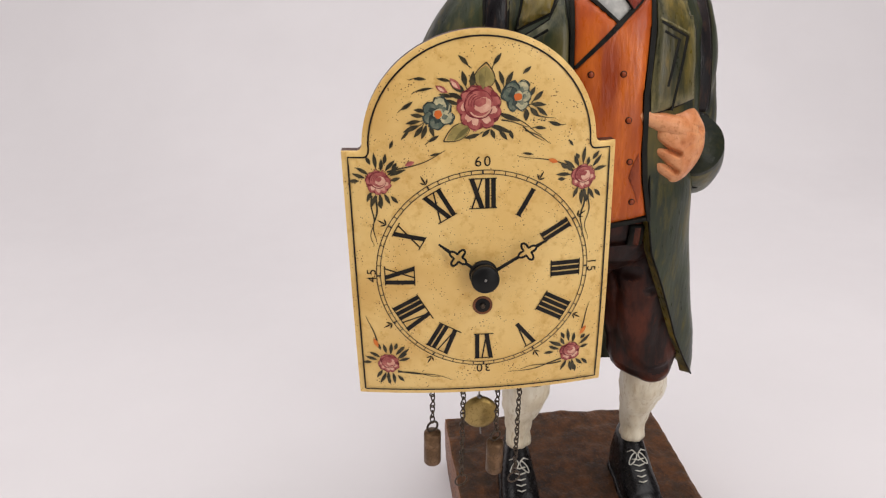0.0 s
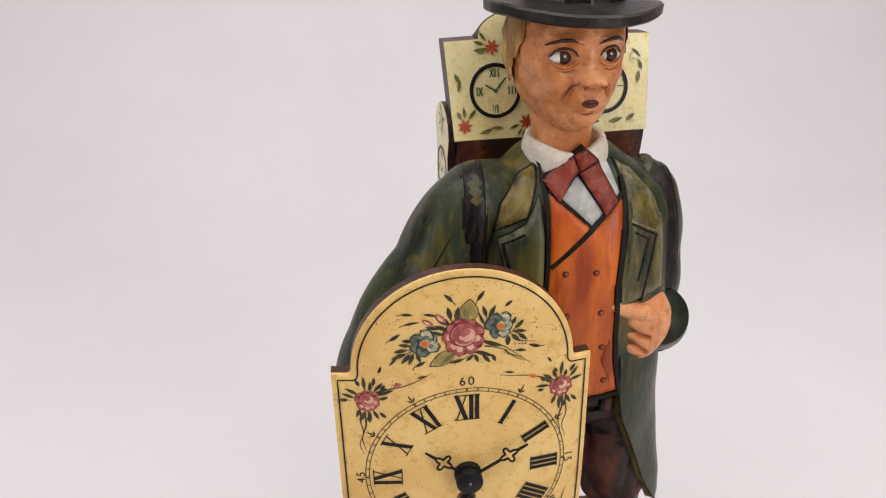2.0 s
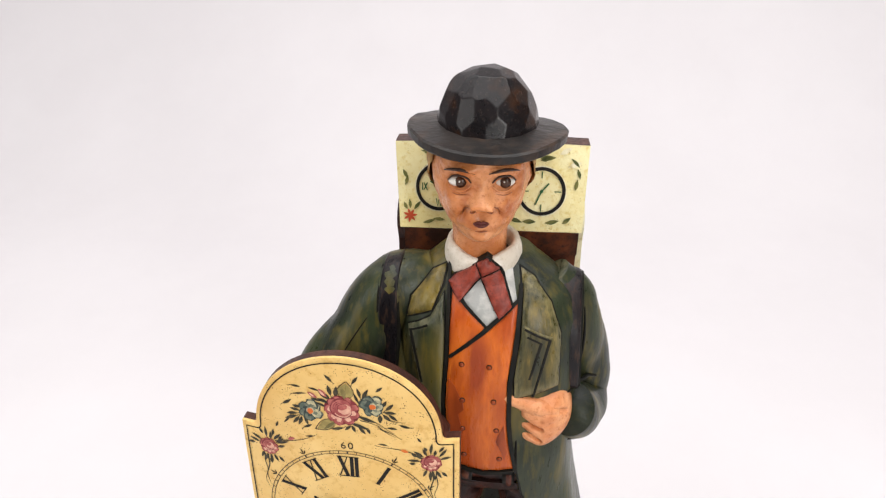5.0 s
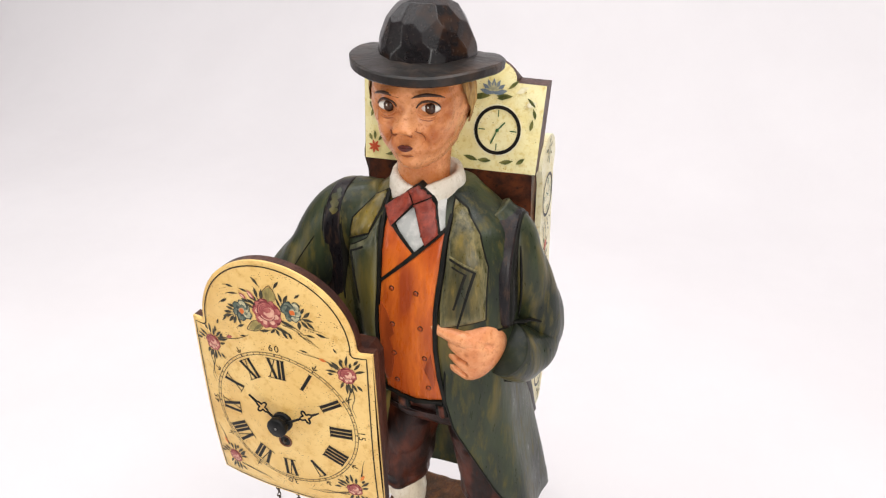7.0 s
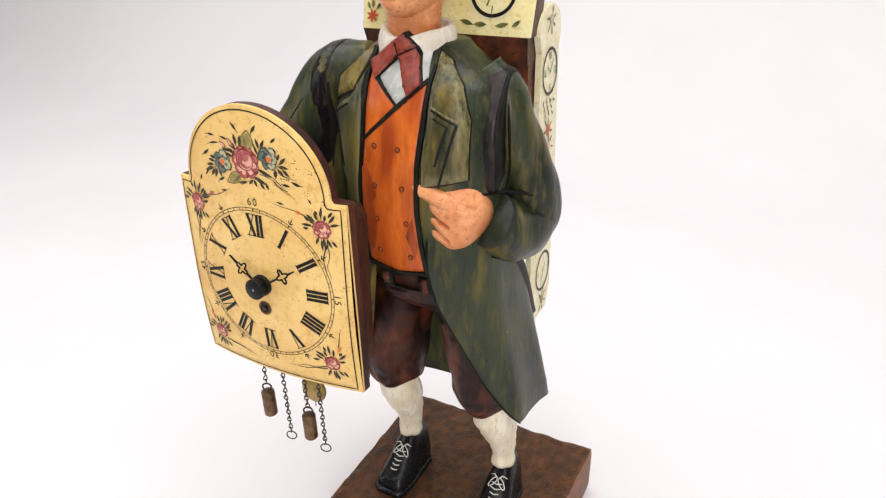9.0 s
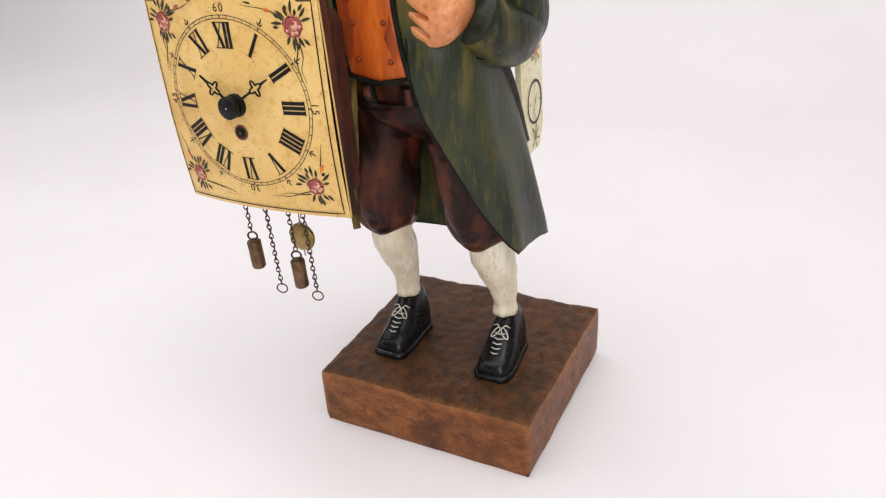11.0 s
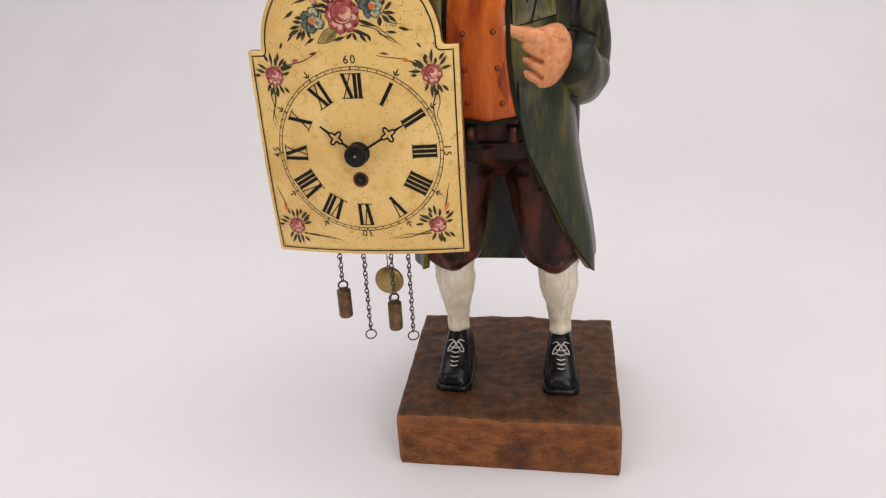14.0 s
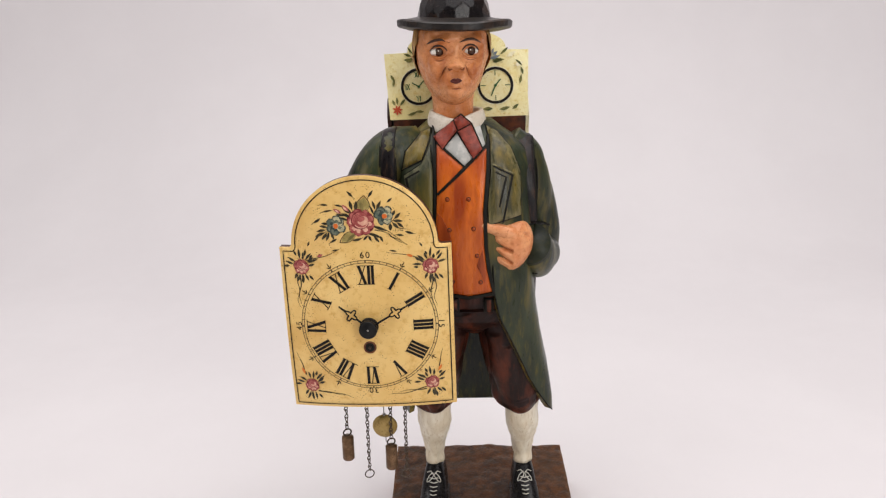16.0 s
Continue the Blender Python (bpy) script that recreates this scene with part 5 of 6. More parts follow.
def clock():
    top = thing("shield_clock", "cream painted shield clock with floral decoration, carried by the figure", "clock")
    s = Shape()
    shield(s)
    dial = part("dial", s, top, "domed cream lacquer shield with fly specks")
    # case behind the shield
    s = Shape()
    x0, x1, z0, z1, ya, yb = -0.1225, -0.0250, 0.1880, 0.2880, -0.1010, -0.0770
    prof = [(x0, z0), (x1, z0), (x1, z1 - 0.006), (x1 - 0.004, z1), (x0 + 0.004, z1), (x0, z1 - 0.006)]
    s.grid([[(x * (1 - 0.0) , y, z) for x, z in prof] for y in (yb, ya)], case_brown, smooth=False)
    part("case", s, top, "dark brown wooden clock case")
    # painted border, chapter ring
    p = Paint(on_dial)
    line = shield_outline(0.0027)
    dense = []
    for a, b in zip(line, line[1:] + line[:1]):
        k = max(1, int(math.dist(a, b) / 0.004))
        dense += [(a[0] + (b[0] - a[0]) * i / k, a[1] + (b[1] - a[1]) * i / k) for i in range(k)]
    p.stroke(dense + dense[:1], 0.00036, paint_black)
    part("border_line", p.s, dial, "thin black painted border line")
    p = Paint(on_dial)
    p.ring(*HUB, 0.0472, 0.00018, line_black)
    p.ring(*HUB, 0.0455, 0.00018, line_black)
    for k in range(60):
        a = math.radians(6 * k)
        c, d = math.cos(a), math.sin(a)
        p.stroke([(HUB[0] + 0.0455 * c, HUB[1] + 0.0455 * d), (HUB[0] + 0.0472 * c, HUB[1] + 0.0472 * d)], 0.0004 if k % 5 == 0 else 0.00018, line_black, 0.00028)
    part("minute_track", p.s, dial, "thin black painted minute ring")
    for hour, text in enumerate(("I", "II", "III", "IIII", "V", "VI", "VII", "VIII", "IX", "X", "XI", "XII"), 1):
        part("numeral", numeral(text, hour), dial)
        if hour % 3:
            p = Paint(on_dial)
            a = math.radians(90 - 30 * hour)
            for da, l in ((-0.75, 0.0029), (0, 0.0046), (0.75, 0.0029)):
                p.leaf(HUB[0] + 0.0480 * math.cos(a), HUB[1] + 0.0480 * math.sin(a), a + da, l, 0.0007, paint_black)
            part("hour_mark", p.s, dial)
    for text, a in (("60", 0), ("15", -90), ("30", 180), ("45", 90)):
        t = math.radians(a)

        def lay(u, v):
            v += {0: 0.0507, 180: 0.0488}.get(a, 0.0492)
            return on_dial(HUB[0] + u * math.cos(t) - v * math.sin(t), HUB[1] + u * math.sin(t) + v * math.cos(t), 0.00028)

        part("minute_number", text_shape(text, 0.0062 if a in (0, 180) else 0.0058, lay, paint_black), dial)
    # painted flowers: the bouquet in the arch
    p = Paint(on_dial)
    def brush(u, v, angle, length, width, mat=leaf_dark, lift=0.0003):
        """One leaf, its middle u and v millimetres from the rose."""
        a, l = math.radians(angle), length * (0.00128 if mat is leaf_dark else 0.00108)
        x, z = -0.0750 + u * 0.001 - 0.5 * l * math.cos(a), 0.3160 + v * 0.001 - 0.5 * l * math.sin(a)
        p.leaf(x, z, a, l, width * 0.00115, mat, lift, 0.12 * math.sin(u * 3 + v))
        if mat is leaf_olive:
            for side in (-1, 1):
                edge = []
                for k in range(13):
                    t = k / 12
                    w = side * 0.5 * width * 0.00115 * math.sin(math.pi * t ** 0.8) ** 0.9
                    w += 0.12 * math.sin(u * 3 + v) * l * t * t
                    edge.append((x + t * l * 1.12 * math.cos(a) - w * math.sin(a), z + t * l * 1.12 * math.sin(a) + w * math.cos(a)))
                p.stroke(edge, [0.00010 + 0.00014 * k / 12 for k in range(13)], leaf_dark, lift + 0.00002)
            p.stroke([(x, z), (x + 0.9 * l * math.cos(a), z + 0.9 * l * math.sin(a))], [0.00022, 0.00008], leaf_shade, lift + 0.00002)
            p.leaf(x, z, a + 0.22, l * 0.8, width * 0.00036, leaf_shade, lift + 0.00001, 0.1)
        if mat is leaf_dark and length > 4:
            p.stroke([(x, z), (x - 0.0016 * math.cos(a + 0.3), z - 0.0016 * math.sin(a + 0.3))], [0.00022, 0.0001], mat, lift)

    for spec in ((2.4, 11.8, 82, 8.9, 7.3), (-8.9, -9.6, 202, 10.4, 5.5)):
        brush(*spec, leaf_olive, 0.00027)
    for spec in ((-5.9, 11.7, 101, 5.2, 2.0), (-2.6, 11.0, 84, 5.7, 2.2), (7.6, 7.9, 116, 5.7, 1.3), (9.4, 11.4, 99, 4.9, 1.6), (12.2, 11.1, 66, 5.2, 1.8), (-7.4, 7.7, 130, 3.9, 1.6), (-9.5, 8.0, 148, 5.4, 1.7), (-14.1, 11.6, 163, 4.6, 1.2), (-13.4, 5.3, 164, 4.8, 1.4), (-9.5, 5.2, 148, 4.9, 1.8), (-11.2, 2.6, 158, 5.4, 1.5)):
        brush(*spec, leaf_dark, 0.0003)
    for spec in ((22.0, 5.4, 54, 3.6, 1.6), (24.5, 3.4, 36, 4.6, 1.8), (24.5, 0.5, 2, 5.4, 1.6), (22.7, -3.0, -52, 4.6, 1.9), (26.0, -2.7, -40, 4.9, 1.6), (19.6, -3.8, -84, 4.0, 2.2), (12.3, -4.7, -26, 8.8, 1.9), (8.6, -8.5, -14, 9.7, 1.8), (2.6, -10.5, 46, 3.7, 1.5), (5.6, -11.0, -64, 3.6, 1.6), (10.0, -11.7, -46, 4.2, 1.6), (13.1, -11.7, -74, 3.3, 1.5), (-3.0, -11.9, 200, 5.4, 1.6)):
        brush(*spec, leaf_dark, 0.0003)
    for spec in ((-24.2, -0.4, 166, 3.9, 1.6), (-25.4, -2.5, 170, 4.3, 1.6), (-27.1, -5.0, 182, 4.9, 1.6), (-28.0, -7.7, 198, 5.8, 1.8), (-30.3, -10.3, 234, 4.8, 1.1), (-24.9, -9.3, 236, 4.9, 1.8), (-22.5, -9.4, 256, 4.9, 1.8), (-19.7, -9.0, 280, 4.0, 1.6)):
        brush(*spec, leaf_dark, 0.0003)
    for spec in ((-23.8, 12.2, 0, 4.3, 1.2), (-22.2, 8.1, 16, 6.2, 1.0), (-29.3, 1.2, 26, 4.9, 1.5), (-5.9, 19.0, 126, 4.6, 1.5), (7.4, 18.9, 56, 4.6, 1.5), (19.5, 14.2, 42, 3.6, 1.3), (31.6, -8.3, 170, 4.9, 1.5), (25.4, -9.3, -2, 4.2, 1.3), (-36.4, -14.4, 60, 3.0, 1.2), (38.8, -16.6, 130, 2.7, 1.0), (-19.0, -12.2, 30, 4.3, 1.4)):
        brush(*spec, leaf_dark, 0.0003)
    for spec in ((-9.8, 9.6, 138, 5.8, 2.4), (-15.2, 7.8, 150, 5.4, 2.1)):
        brush(*spec, rose_mid, 0.00034)
    for spec in ((-10.1, 9.5, 138, 3.9, 1.2), (-15.5, 7.7, 150, 3.4, 1.0)):
        brush(*spec, rose_light, 0.00036)
    for x, z, a, l, w in ((-0.0660, 0.3135, -28, 0.0200, 1.0), (-0.0660, 0.3105, -14, 0.0120, 0.7), (-0.0560, 0.3060, -28, 0.0125, 0.8), (-0.0570, 0.3075, -38, 0.0110, 0.6), (-0.0520, 0.3120, -12, 0.0085, 0.5)):
        p.tendril(x, z, math.radians(a), l, w, leaf_dark, 0.00020, seed=int(l * 1e4))
    # the painter's mark, unreadably small: short strokes
    for x, z, a in ((-0.0525, 0.3096, 80), (-0.0508, 0.3098, 15), (-0.0492, 0.3092, 75), (-0.0478, 0.3092, 75), (-0.0485, 0.3094, 10)):
        p.tendril(x, z, math.radians(a), 0.0016, 0.3, leaf_dark, 0.00013)
    part("painted_leaves", p.s, dial, "dark green painted leaves")
    p = Paint(on_dial)
    p.rose(-0.0750, 0.3160, 0.0093, 11)
    part("painted_rose", p.s, dial, "large pink painted rose")
    for x, z, r, k in ((-0.0920, 0.3140, 0.0068, 2), (-0.0592, 0.3198, 0.0066, 5)):
        p = Paint(on_dial)
        p.blue_flower(x, z, r, k)
        part("painted_flower", p.s, dial, "blue painted flower with orange middle")
    # a rose and sprigs in each corner
    for x, z, a, k in ((-0.1178, 0.2858, 35, 21), (-0.0302, 0.2845, 125, 22), (-0.1180, 0.1972, 100, 23), (-0.0325, 0.1985, 75, 24)):
        p = Paint(on_dial)
        up = z > 0.25
        side = 1 if x < HUB[0] else -1
        for a in ((22, 48, 92, 150, 248, 282) if side > 0 else (158, 132, 88, 30, 292, 258)):
            a = math.radians(a)
            for da, start, l in ((-0.20, 0.0050, 0.0040), (0.16, 0.0056, 0.0046), (0.42, 0.0080, 0.0030)):
                b = a + da + 0.1 * math.sin(k + 9 * a)
                p.leaf(x + start * math.cos(b), z + start * math.sin(b), b, 1.25 * l * (0.70 + 0.60 * abs(math.sin(5 * b + k))), 0.0017, leaf_dark, 0.0003, 0.15 * math.sin(11 * b))
        if up:
            p.tendril(x + side * 0.004, z + 0.004, math.radians(18 if side > 0 else 162), 0.026, 0.8, leaf_dark, seed=k)
            p.leaf(x + side * 0.0115, z + 0.0070, math.radians(20 if side > 0 else 160), 0.0045, 0.0020, orange_dot if side < 0 else rose_mid, 0.00034)
            p.tendril(x - side * 0.003, z - 0.006, math.radians(-92), 0.023, 1.6, leaf_dark, seed=k + 1)
            p.tendril(x - side * 0.001, z - 0.006, math.radians(-94 if side < 0 else -96), 0.021, 1.4, leaf_dark, 0.0003, seed=k + 3)
            p.leaf(x + side * 0.022, z + 0.0110, math.radians(10 if side > 0 else 170), 0.005, 0.0011, leaf_dark)
        else:
            p.tendril(x + side * 0.004, z - 0.004, math.radians(-12 if side > 0 else 192), 0.026, 0.9, leaf_dark, seed=k)
            p.tendril(x + side * 0.004, z - 0.005, math.radians(-6 if side > 0 else 186), 0.020, 0.9, leaf_dark, seed=k + 2)
            p.leaf(x - side * 0.0045, z + 0.0085, math.radians(110 if side > 0 else 60), 0.0055, 0.0020, orange_dot, 0.00034)
            p.tendril(x - side * 0.005, z + 0.012, math.radians(105 if side > 0 else 75), 0.014, 0.6, leaf_dark, seed=k)
        part("painted_leaves", p.s, dial, "dark green painted leaves")
        p = Paint(on_dial)
        p.rose(x, z, 0.0056 if up else 0.0052, k)
        part("painted_rose", p.s, dial, "small pink painted rose")
    # winding hole
    s = Shape()
    hx, hz = HUB[0] - 0.0005, 0.2272
    y = dial_y(hx, hz)
    n = 28

    def circle(r, yy, dz=0.0):
        return [(hx + r * math.cos(2 * math.pi * i / n), yy, hz + dz + r * math.sin(2 * math.pi * i / n)) for i in range(n)]

    s.grid([circle(0.0045, y - 0.0001), circle(0.0044, y - 0.0006), circle(0.0040, y - 0.0007), circle(0.0034, y - 0.0004)], hole_brown, caps=False)
    s.add(circle(0.0036, y - 0.0003), [tuple(range(n))], paint_black, False)
    part("winding_hole", s, top, "brown wooden bushing of the winding hole")
    s = Shape()
    s.tube([(hx, y, hz), (hx, y - 0.0016, hz), (hx, y - 0.0020, hz)], [0.0011, 0.0011, 0.0007], chain_metal, n=8, smooth=False)
    part("winding_arbor", s, top, "small steel square arbor")
    # pointers on their post
    y = dial_y(*HUB)
    part("hour_hand", quatrefoil(HUB, math.radians(141), 0.0252, 0.0146, y - 0.0030), top, "black hour hand with pierced four-lobed eye")
    part("minute_hand", quatrefoil(HUB, math.radians(30.5), 0.0318, 0.0217, y - 0.0042), top, "black minute hand with pierced four-lobed eye")
    s = Shape()
    s.tube([(HUB[0], y + 0.002, HUB[1]), (HUB[0], y - 0.0020, HUB[1]), (HUB[0], y - 0.0024, HUB[1])], [0.0064, 0.0064, 0.0058], hand_black, n=32)
    s.tube([(HUB[0], y - 0.0020, HUB[1]), (HUB[0], y - 0.0046, HUB[1])], [0.0052, 0.0052], hand_black, n=8, smooth=False)
    s.tube([(HUB[0], y - 0.0044, HUB[1]), (HUB[0], y - 0.0049, HUB[1]), (HUB[0], y - 0.0076, HUB[1]), (HUB[0], y - 0.0082, HUB[1])], [0.0057, 0.0062, 0.0062, 0.0056], hand_black, n=32)
    s.tube([(HUB[0], y - 0.0081, HUB[1]), (HUB[0], y - 0.0086, HUB[1])], [0.0008, 0.0005], steel, n=8)
    part("hub", s, top, "matt black knurled hub")
    # chains, weights, rings
    link = chain_link()
    for x, z_end, weighted in ((-0.0975, 0.1550, True), (-0.0822, 0.1190, False), (-0.0650, 0.1465, True), (-0.0540, 0.1190, False)):
        chain = new("chain")
        chain.parent = top
        chain.matrix_basis = pose(x, -0.0985, 0.1810, 4.5, 1.8, 0)
        drop = 0.1810 - z_end
        count = round(drop / 0.0031)
        rng = random.Random(int(-x * 1e4))
        for k in range(count):
            part("link", link, chain, at=pose(0.0002 * rng.uniform(-1, 1), 0, -(k + 0.5) * drop / count, 6 * rng.uniform(-1, 1), 8 * rng.uniform(-1, 1), (90 if k % 2 else 0) + 45 + 14 * rng.uniform(-1, 1)))
        if weighted:
            part("eye_loop", ring_mesh(0.0029, 0.0006, chain_metal, "eye_loop", 18), chain, at=pose(0, 0, -drop - 0.0028, 0, 0, 25))
            s = Shape()
            s.tube([(0, 0, -drop - 0.0056), (0, 0, -drop - 0.0062), (0, 0, -drop - 0.0068), (0, 0, -drop - 0.0130), (0, 0, -drop - 0.0134), (0, 0, -drop - 0.0138), (0, 0, -drop - 0.0248), (0, 0, -drop - 0.0254)],
                   [0.0010, 0.0037, 0.0044, 0.0044, 0.0043, 0.0044, 0.0044, 0.0040], weight_brass, n=28)
            part("weight", s, chain, "small tarnished brass cylinder weight")
        else:
            part("pull_ring", ring_mesh(0.0034, 0.00045, chain_metal, "pull_ring"), chain, at=pose(0, 0, -drop - 0.0034, 0, 0, 20))
    # pendulum
    pend = new("pendulum")
    pend.parent = top
    pend.matrix_basis = pose(-0.0740, -0.0800, 0.2400, 0, -1.0, 0)
    s = Shape()
    s.tube([(0, 0, 0), (0, 0, -0.060), (0, 0, -0.1050)], [0.0005, 0.0005, 0.0004], steel, n=8)
    part("rod", s, pend, "thin steel rod")
    s = Shape()
    s.tube([(0, 0.0022, -0.0915), (0, 0.0016, -0.0915), (0, 0, -0.0915), (0, -0.0012, -0.0915), (0, -0.0020, -0.0915), (0, -0.0024, -0.0915)], [0.0070, 0.0088, 0.0095, 0.0090, 0.0068, 0.0030], bob_brass, n=40)
    s.tube([(0, 0, -0.0815), (0, 0, -0.0830)], [0.0013, 0.0013], steel, n=8)
    part("bob", s, pend, "round brass pendulum bob")


clock()


# ---- the pack of clocks on the figure's back ----
def pack():
    top = thing("clock_pack", "dark brown wooden pack with painted clock boards on the figure's back", "backpack", place=pose(-0.0115, 0.0015, 0.0022, 0, 0, 2.6) @ pose(0.0090, 0, 0))
    # box
    s = Shape()

    def wooden(x0, x1, y0, y1, z0, z1, shift, mat):
        rows, n = [], 14
        for k in range(n + 1):
            z = z0 + (z1 - z0) * k / n
            dy = shift * (z1 - z) / max(z1 - z0, 1e-6)
            row = []
            for i in range(10):
                row.append((x0 + (x1 - x0) * i / 9, y0 + dy, z))
            row += [(x1, y1 + dy, z), (x0, y1 + dy, z)]
            rows.append([(x + 0.0007 * noise.noise((x * 50, y * 50, zz * 60)), y + 0.0009 * noise.noise((x * 60, 5, zz * 60)), zz) for x, y, zz in row])
        s.grid(rows, mat, smooth=False)

    wooden(-0.0585, 0.0425, -0.0105, 0.018, 0.250, 0.3700, 0.009, pack_brown)
    part("box", s, top, "reddish brown stained wooden box")
    # ledge under the board
    s = Shape()
    wooden(-0.0590, 0.0430, -0.0130, 0.018, 0.3560, 0.3712, 0.0015, pack_brown)
    part("ledge", s, top)

    # front board with two painted clocks
    def outline():
        l, r, b, t = -0.0645, 0.0468, 0.3712, 0.4205
        pts = [(l + 0.003, b), (r - 0.002, b), (r, t), (r - 0.0155, t + 0.0005)]
        cx, a, h = -0.0085, 0.0380, 0.0160
        for k in range(25):
            u = math.pi * k / 24
            pts.append((cx + a * math.cos(u), t + 0.0005 + h * math.sin(u) ** 0.8))
        return pts + [(l + 0.0155, t + 0.0005), (l, t)]

    def board_y(x, z):
        return -0.0125 + 0.011 * (z - 0.371) / 0.05 + 0.0004 * noise.noise((x * 70, z * 70, 3))

    def on_board(x, z, lift):
        return (x, -0.0125 + 0.011 * (z - 0.371) / 0.05 - 0.0004 - lift, z)

    s = Shape()
    poly = outline()
    s.plate(poly, 0.0, pack_cream, lambda x, z: (Vector((x, board_y(x, z), z)), Vector((0, -1, 0))), deep=0.0, cell=0.005, edge=0.0, soft=0.0)
    front = [(x, board_y(x, z), z) for x, z in poly]
    back = [(x, board_y(x, z) + (0.0145 if z < 0.4212 else 0.0035), z) for x, z in poly]
    s.grid([back, front], case_brown, caps=False, smooth=False)
    s.add(back, [tuple(range(len(back)))], case_brown, False)
    board = part("clock_board", s, top, "cream painted board with two clock faces and flowers")

    def small_face(cx, cz, r, place, roman, parent):
        p = Paint(place)
        n = 48
        p.ring(cx, cz, r, 0.00100, paint_black, 0.0003, n)
        p.ring(cx, cz, r * 1.09, 0.0005, side_cream, 0.0002, n)
        part("face_ring", p.s, parent, "thick black painted ring")
        p = Paint(place)
        if roman:
            for text, a in (("XII", 90), ("III", 0), ("VI", -90), ("IX", 180)):
                x, z = cx + 0.70 * r * math.cos(math.radians(a)), cz + 0.70 * r * math.sin(math.radians(a))
                w = 0.0009
                u = -len(text) * w
                for ch in text:
                    m = u + w
                    if ch == "I":
                        p.stroke([(x + m, z - 0.0021), (x + m, z + 0.0021)], 0.00033, green_paint, 0.0004)
                    elif ch == "V":
                        p.stroke([(x + m - 0.0009, z + 0.0021), (x + m, z - 0.0021), (x + m + 0.0009, z + 0.0021)], 0.0003, green_paint, 0.0004)
                    else:
                        p.stroke([(x + m - 0.0010, z + 0.0021), (x + m + 0.0010, z - 0.0021)], 0.0003, green_paint, 0.0004)
                        p.stroke([(x + m + 0.0010, z + 0.0021), (x + m - 0.0010, z - 0.0021)], 0.0003, green_paint, 0.0004)
                    u += 2 * w
        else:
            for a in (0, 90, 180, 270):
                c, k = math.cos(math.radians(a)), math.sin(math.radians(a))
                p.stroke([(cx + 0.58 * r * c, cz + 0.58 * r * k), (cx + 0.88 * r * c, cz + 0.88 * r * k)], 0.00028, green_paint, 0.0004)
        ha, ma = (150, 48) if roman else (48, 246)
        for a, l in ((ha, 0.48), (ma, 0.66)):
            p.stroke([(cx, cz), (cx + l * r * math.cos(math.radians(a)), cz + l * r * math.sin(math.radians(a)))], 0.0004, green_paint, 0.0005)
        p.disc(cx, cz, 0.0010, green_paint, 0.0006)
        part("face_marks", p.s, parent, "green painted figures and pointers")

    small_face(-0.0385, 0.3955, 0.0128, on_board, True, board)
    small_face(0.0205, 0.3945, 0.0128, on_board, False, board)
    for x, z, k in ((-0.0555, 0.3785, 1), (-0.0395, 0.4170, 2), (-0.0225, 0.3790, 3)):
        p = Paint(on_board)
        for i in range(7):
            p.leaf(x, z, 2 * math.pi * i / 7 + k, 0.0042, 0.0016, red_paint, 0.0004 + 0.00001 * i)
        p.spray(x, z, math.radians(20 + 70 * k), 3, 0.006, 0.0018, 1.6, leaf_green, k, 0.004)
        part("painted_flower", p.s, board, "small red painted flower with green leaves")
    p = Paint(on_board)
    for x, z, a, l, w in ((-0.0575, 0.4000, 110, 0.0055, 0.0022), (-0.0585, 0.3960, 70, 0.0060, 0.0020), (-0.0475, 0.4145, 15, 0.0060, 0.0028), (-0.0480, 0.3745, 10, 0.0080, 0.0020), (-0.0350, 0.3765, 170, 0.007, 0.002),
                          (0.0420, 0.4020, 100, 0.0060, 0.0020), (0.0395, 0.3955, 75, 0.0065, 0.0022), (0.0415, 0.4085, 130, 0.0070, 0.0018), (0.0180, 0.3770, 175, 0.0080, 0.0028), (0.0230, 0.3765, 5, 0.0085, 0.0026),
                          (0.0100, 0.3765, 160, 0.0090, 0.0026), (0.0330, 0.3765, 30, 0.0060, 0.0024), (0.0190, 0.4120, 10, 0.0070, 0.0028), (0.0250, 0.4175, 35, 0.0080, 0.0020), (0.0110, 0.4115, 170, 0.0070, 0.0022)):
        p.leaf(x, z, math.radians(a), l, w, leaf_green, 0.0004, 0.1)
    part("painted_leaves", p.s, board, "green painted leaves")
    p = Paint(on_board)
    for i in range(7):
        p.leaf(0.0165, 0.4145, math.radians(14 + 25.5 * i), 0.0085, 0.0028, slate_blue, 0.00042 + 0.00001 * (i % 2))
        p.leaf(0.0165, 0.4160, math.radians(14 + 25.5 * i), 0.0052, 0.0012, blue_light, 0.00046)
    p.leaf(0.0150, 0.4135, math.radians(188), 0.0095, 0.0030, leaf_green, 0.0004, -0.1)
    p.leaf(0.0185, 0.4135, math.radians(-5), 0.0095, 0.0030, leaf_green, 0.0004, 0.1)
    for x, z, a in ((0.0300, 0.4155, 28), (0.0350, 0.4085, 20)):
        p.leaf(x, z, math.radians(a), 0.0080, 0.0030, side_cream, 0.00038)
    part("painted_flower", p.s, board, "slate blue painted lotus flower with green leaves")

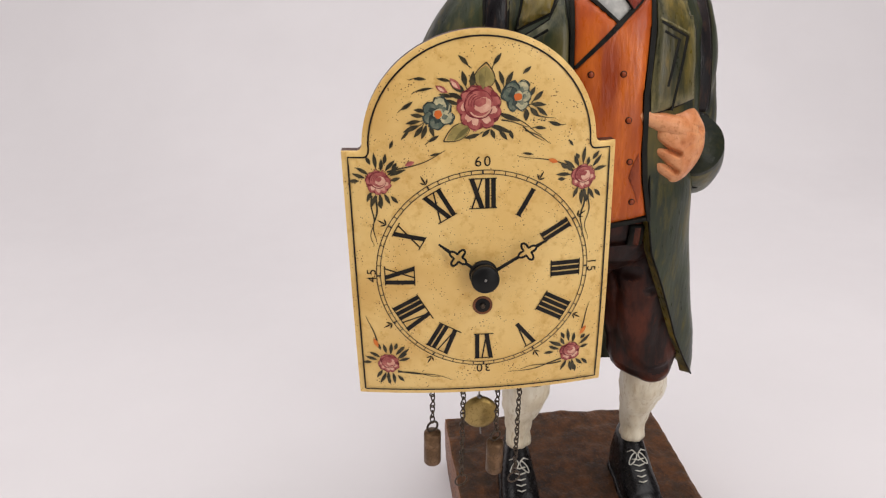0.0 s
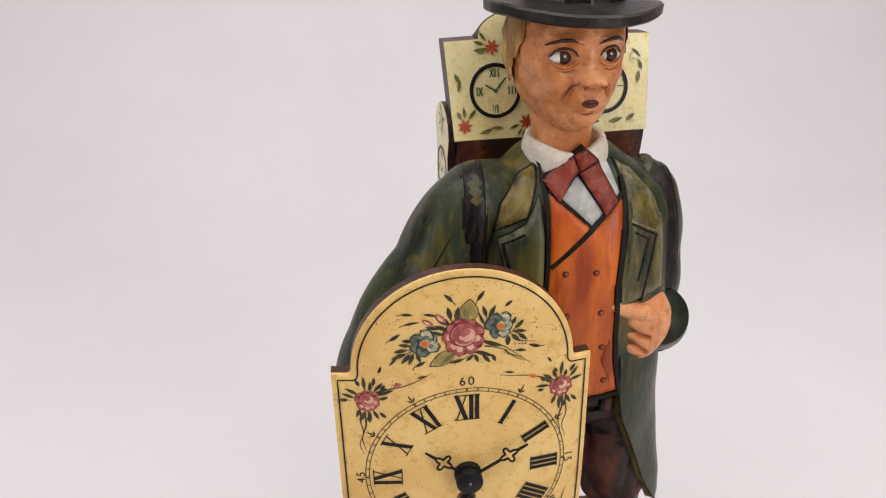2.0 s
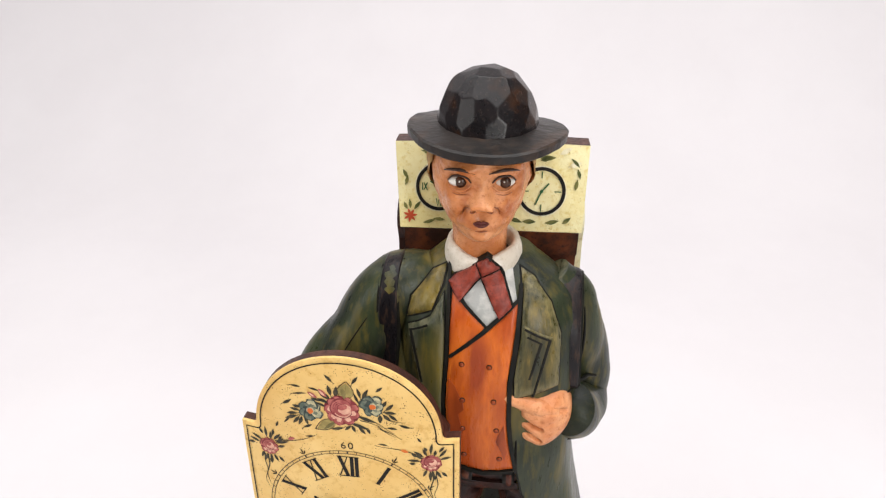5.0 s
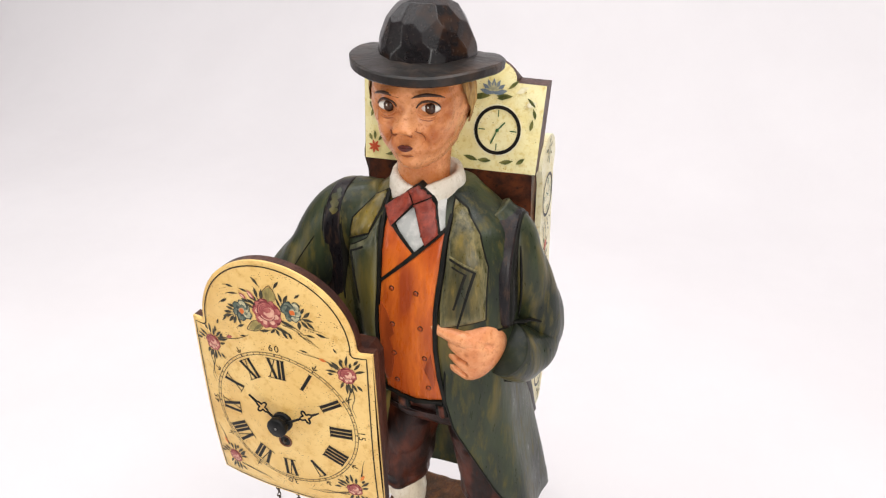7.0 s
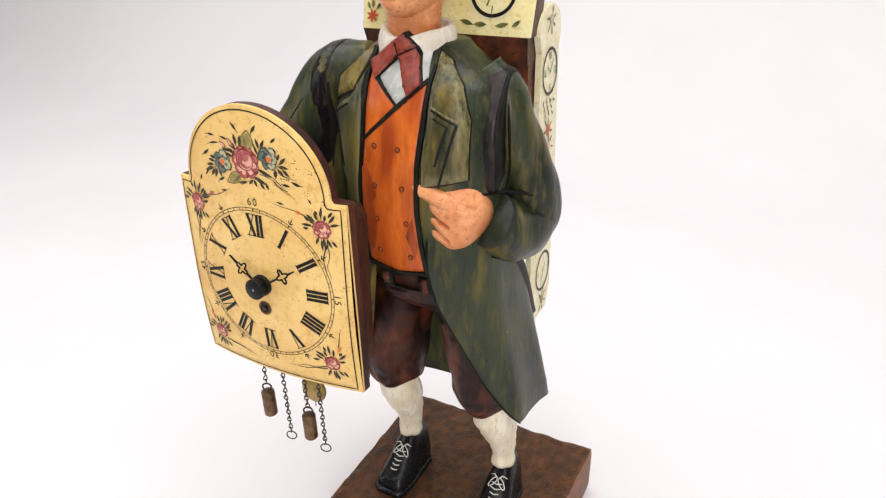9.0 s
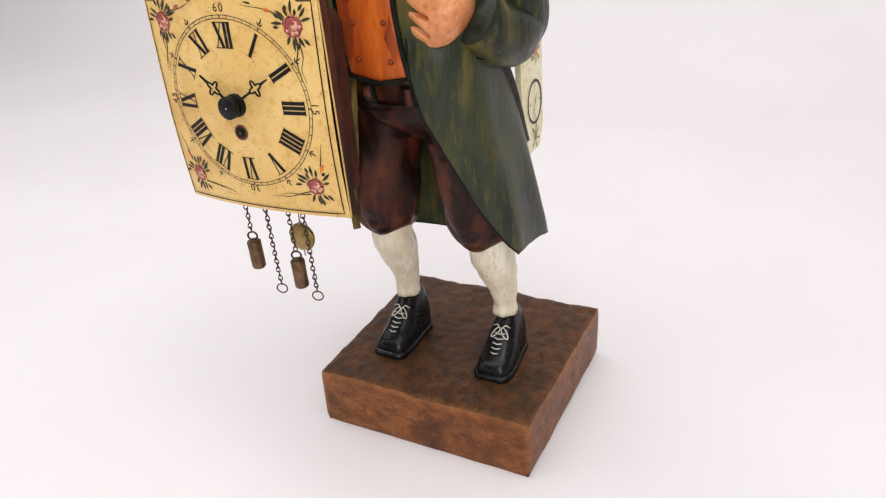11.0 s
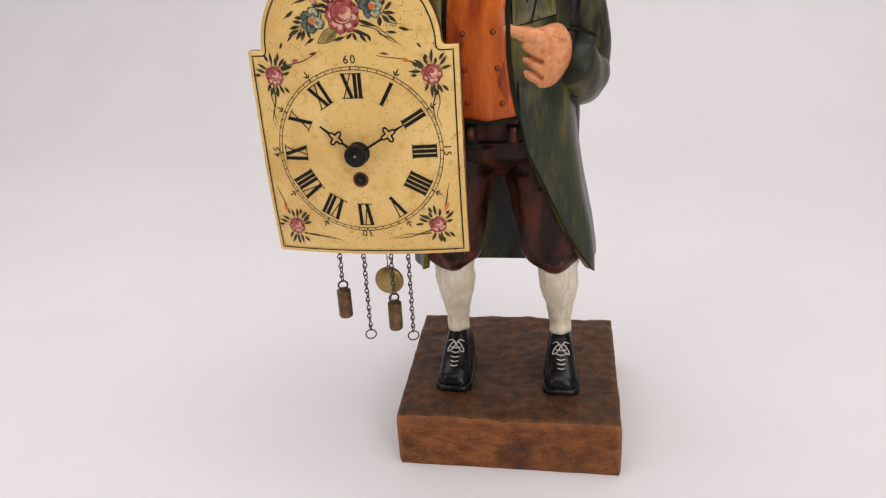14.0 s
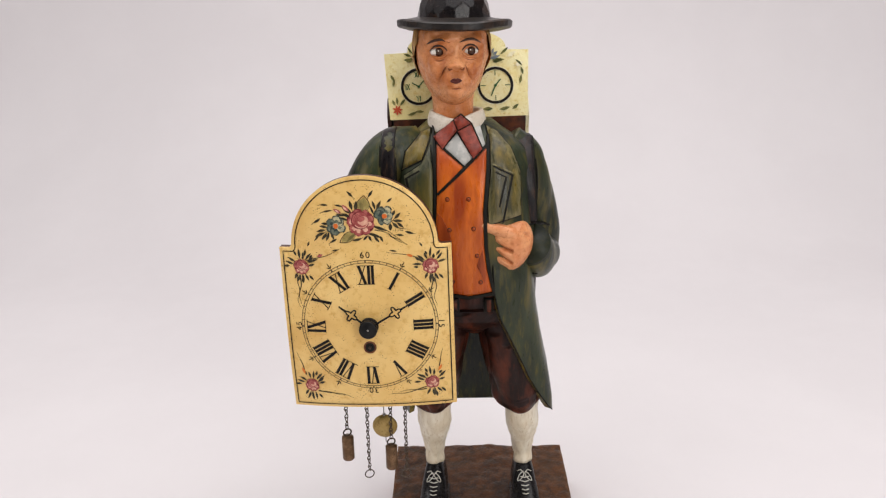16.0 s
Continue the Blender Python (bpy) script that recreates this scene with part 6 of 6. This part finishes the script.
    # tall clock shields on both sides
    for side, x in ((1, 0.0442), (-1, -0.0612)):
        def place(u, z, lift, side=side, x=x):
            return (x + side * (0.0028 + lift), (0.0215 if side > 0 else 0.0160) + u + (0.30 - z) * 0.06, z)

        out, hw = [], 0.0205
        for k in range(13):
            a = math.pi * k / 12
            out.append((hw * math.cos(a) * (1 if 0 < k < 12 else 1), 0.3705 + 0.0165 * math.sin(a)))
        out += [(-hw * 0.80, 0.360), (-hw * 0.92, 0.30), (-hw * 1.25, 0.262), (-hw * 1.25, 0.255), (-hw * 1.22, 0.193), (-hw * 0.85, 0.179), (hw * 0.45, 0.179), (hw * 0.86, 0.193), (hw * 0.86, 0.255), (hw, 0.262), (hw * 0.92, 0.30), (hw * 0.80, 0.360)]
        s = Shape()
        f = [place(u, z, 0.0) for u, z in out]
        b = [place(u, z, -0.0036) for u, z in out]
        n = len(out)
        s.add(f, [tuple(range(n)) if side < 0 else tuple(range(n))[::-1]], side_cream, False)
        s.add(b, [tuple(range(n))], case_brown, False)
        s.grid([b, f], side_cream if side > 0 else case_brown, caps=False, smooth=False)
        panel = part("side_shield", s, top, "cream painted clock shield on the pack's side")
        small_face(0.0, 0.3480, 0.0135, place, True, panel)
        small_face(0.0, 0.2120, 0.0138, place, False, panel)
        p = Paint(place)
        for uu, z, k in ((0.0, 0.3120, 1), (0.002, 0.3000, 2), (-0.003, 0.2480, 3), (0.004, 0.2440, 4), (0.0, 0.3780, 5), (0.0, 0.1890, 6)):
            mat = (red_paint, rose_light, orange_dot, orange_dot, blue_light, leaf_olive)[k - 1]
            p = Paint(place)
            p.disc(uu, z, 0.0034, mat, 0.0004, 0.4, seed=k)
            p.spray(uu, z, math.radians(60 * k), 6, 0.006, 0.0017, 5.5, leaf_green, k, 0.0035)
            part("painted_flower", p.s, panel)
        p = Paint(place)
        for k in range(10):
            p.leaf(-0.012 + 0.0026 * k, 0.328 - 0.004 * (k % 3), math.radians(70 + 9 * k), 0.005, 0.0014, leaf_dark, 0.0004)
        p.ring(0.0, 0.2640, 0.013, 0.0006, paint_black, 0.0004, 24, 185, 320)
        part("painted_leaves", p.s, panel, "faded painted leaves and scroll")


pack()
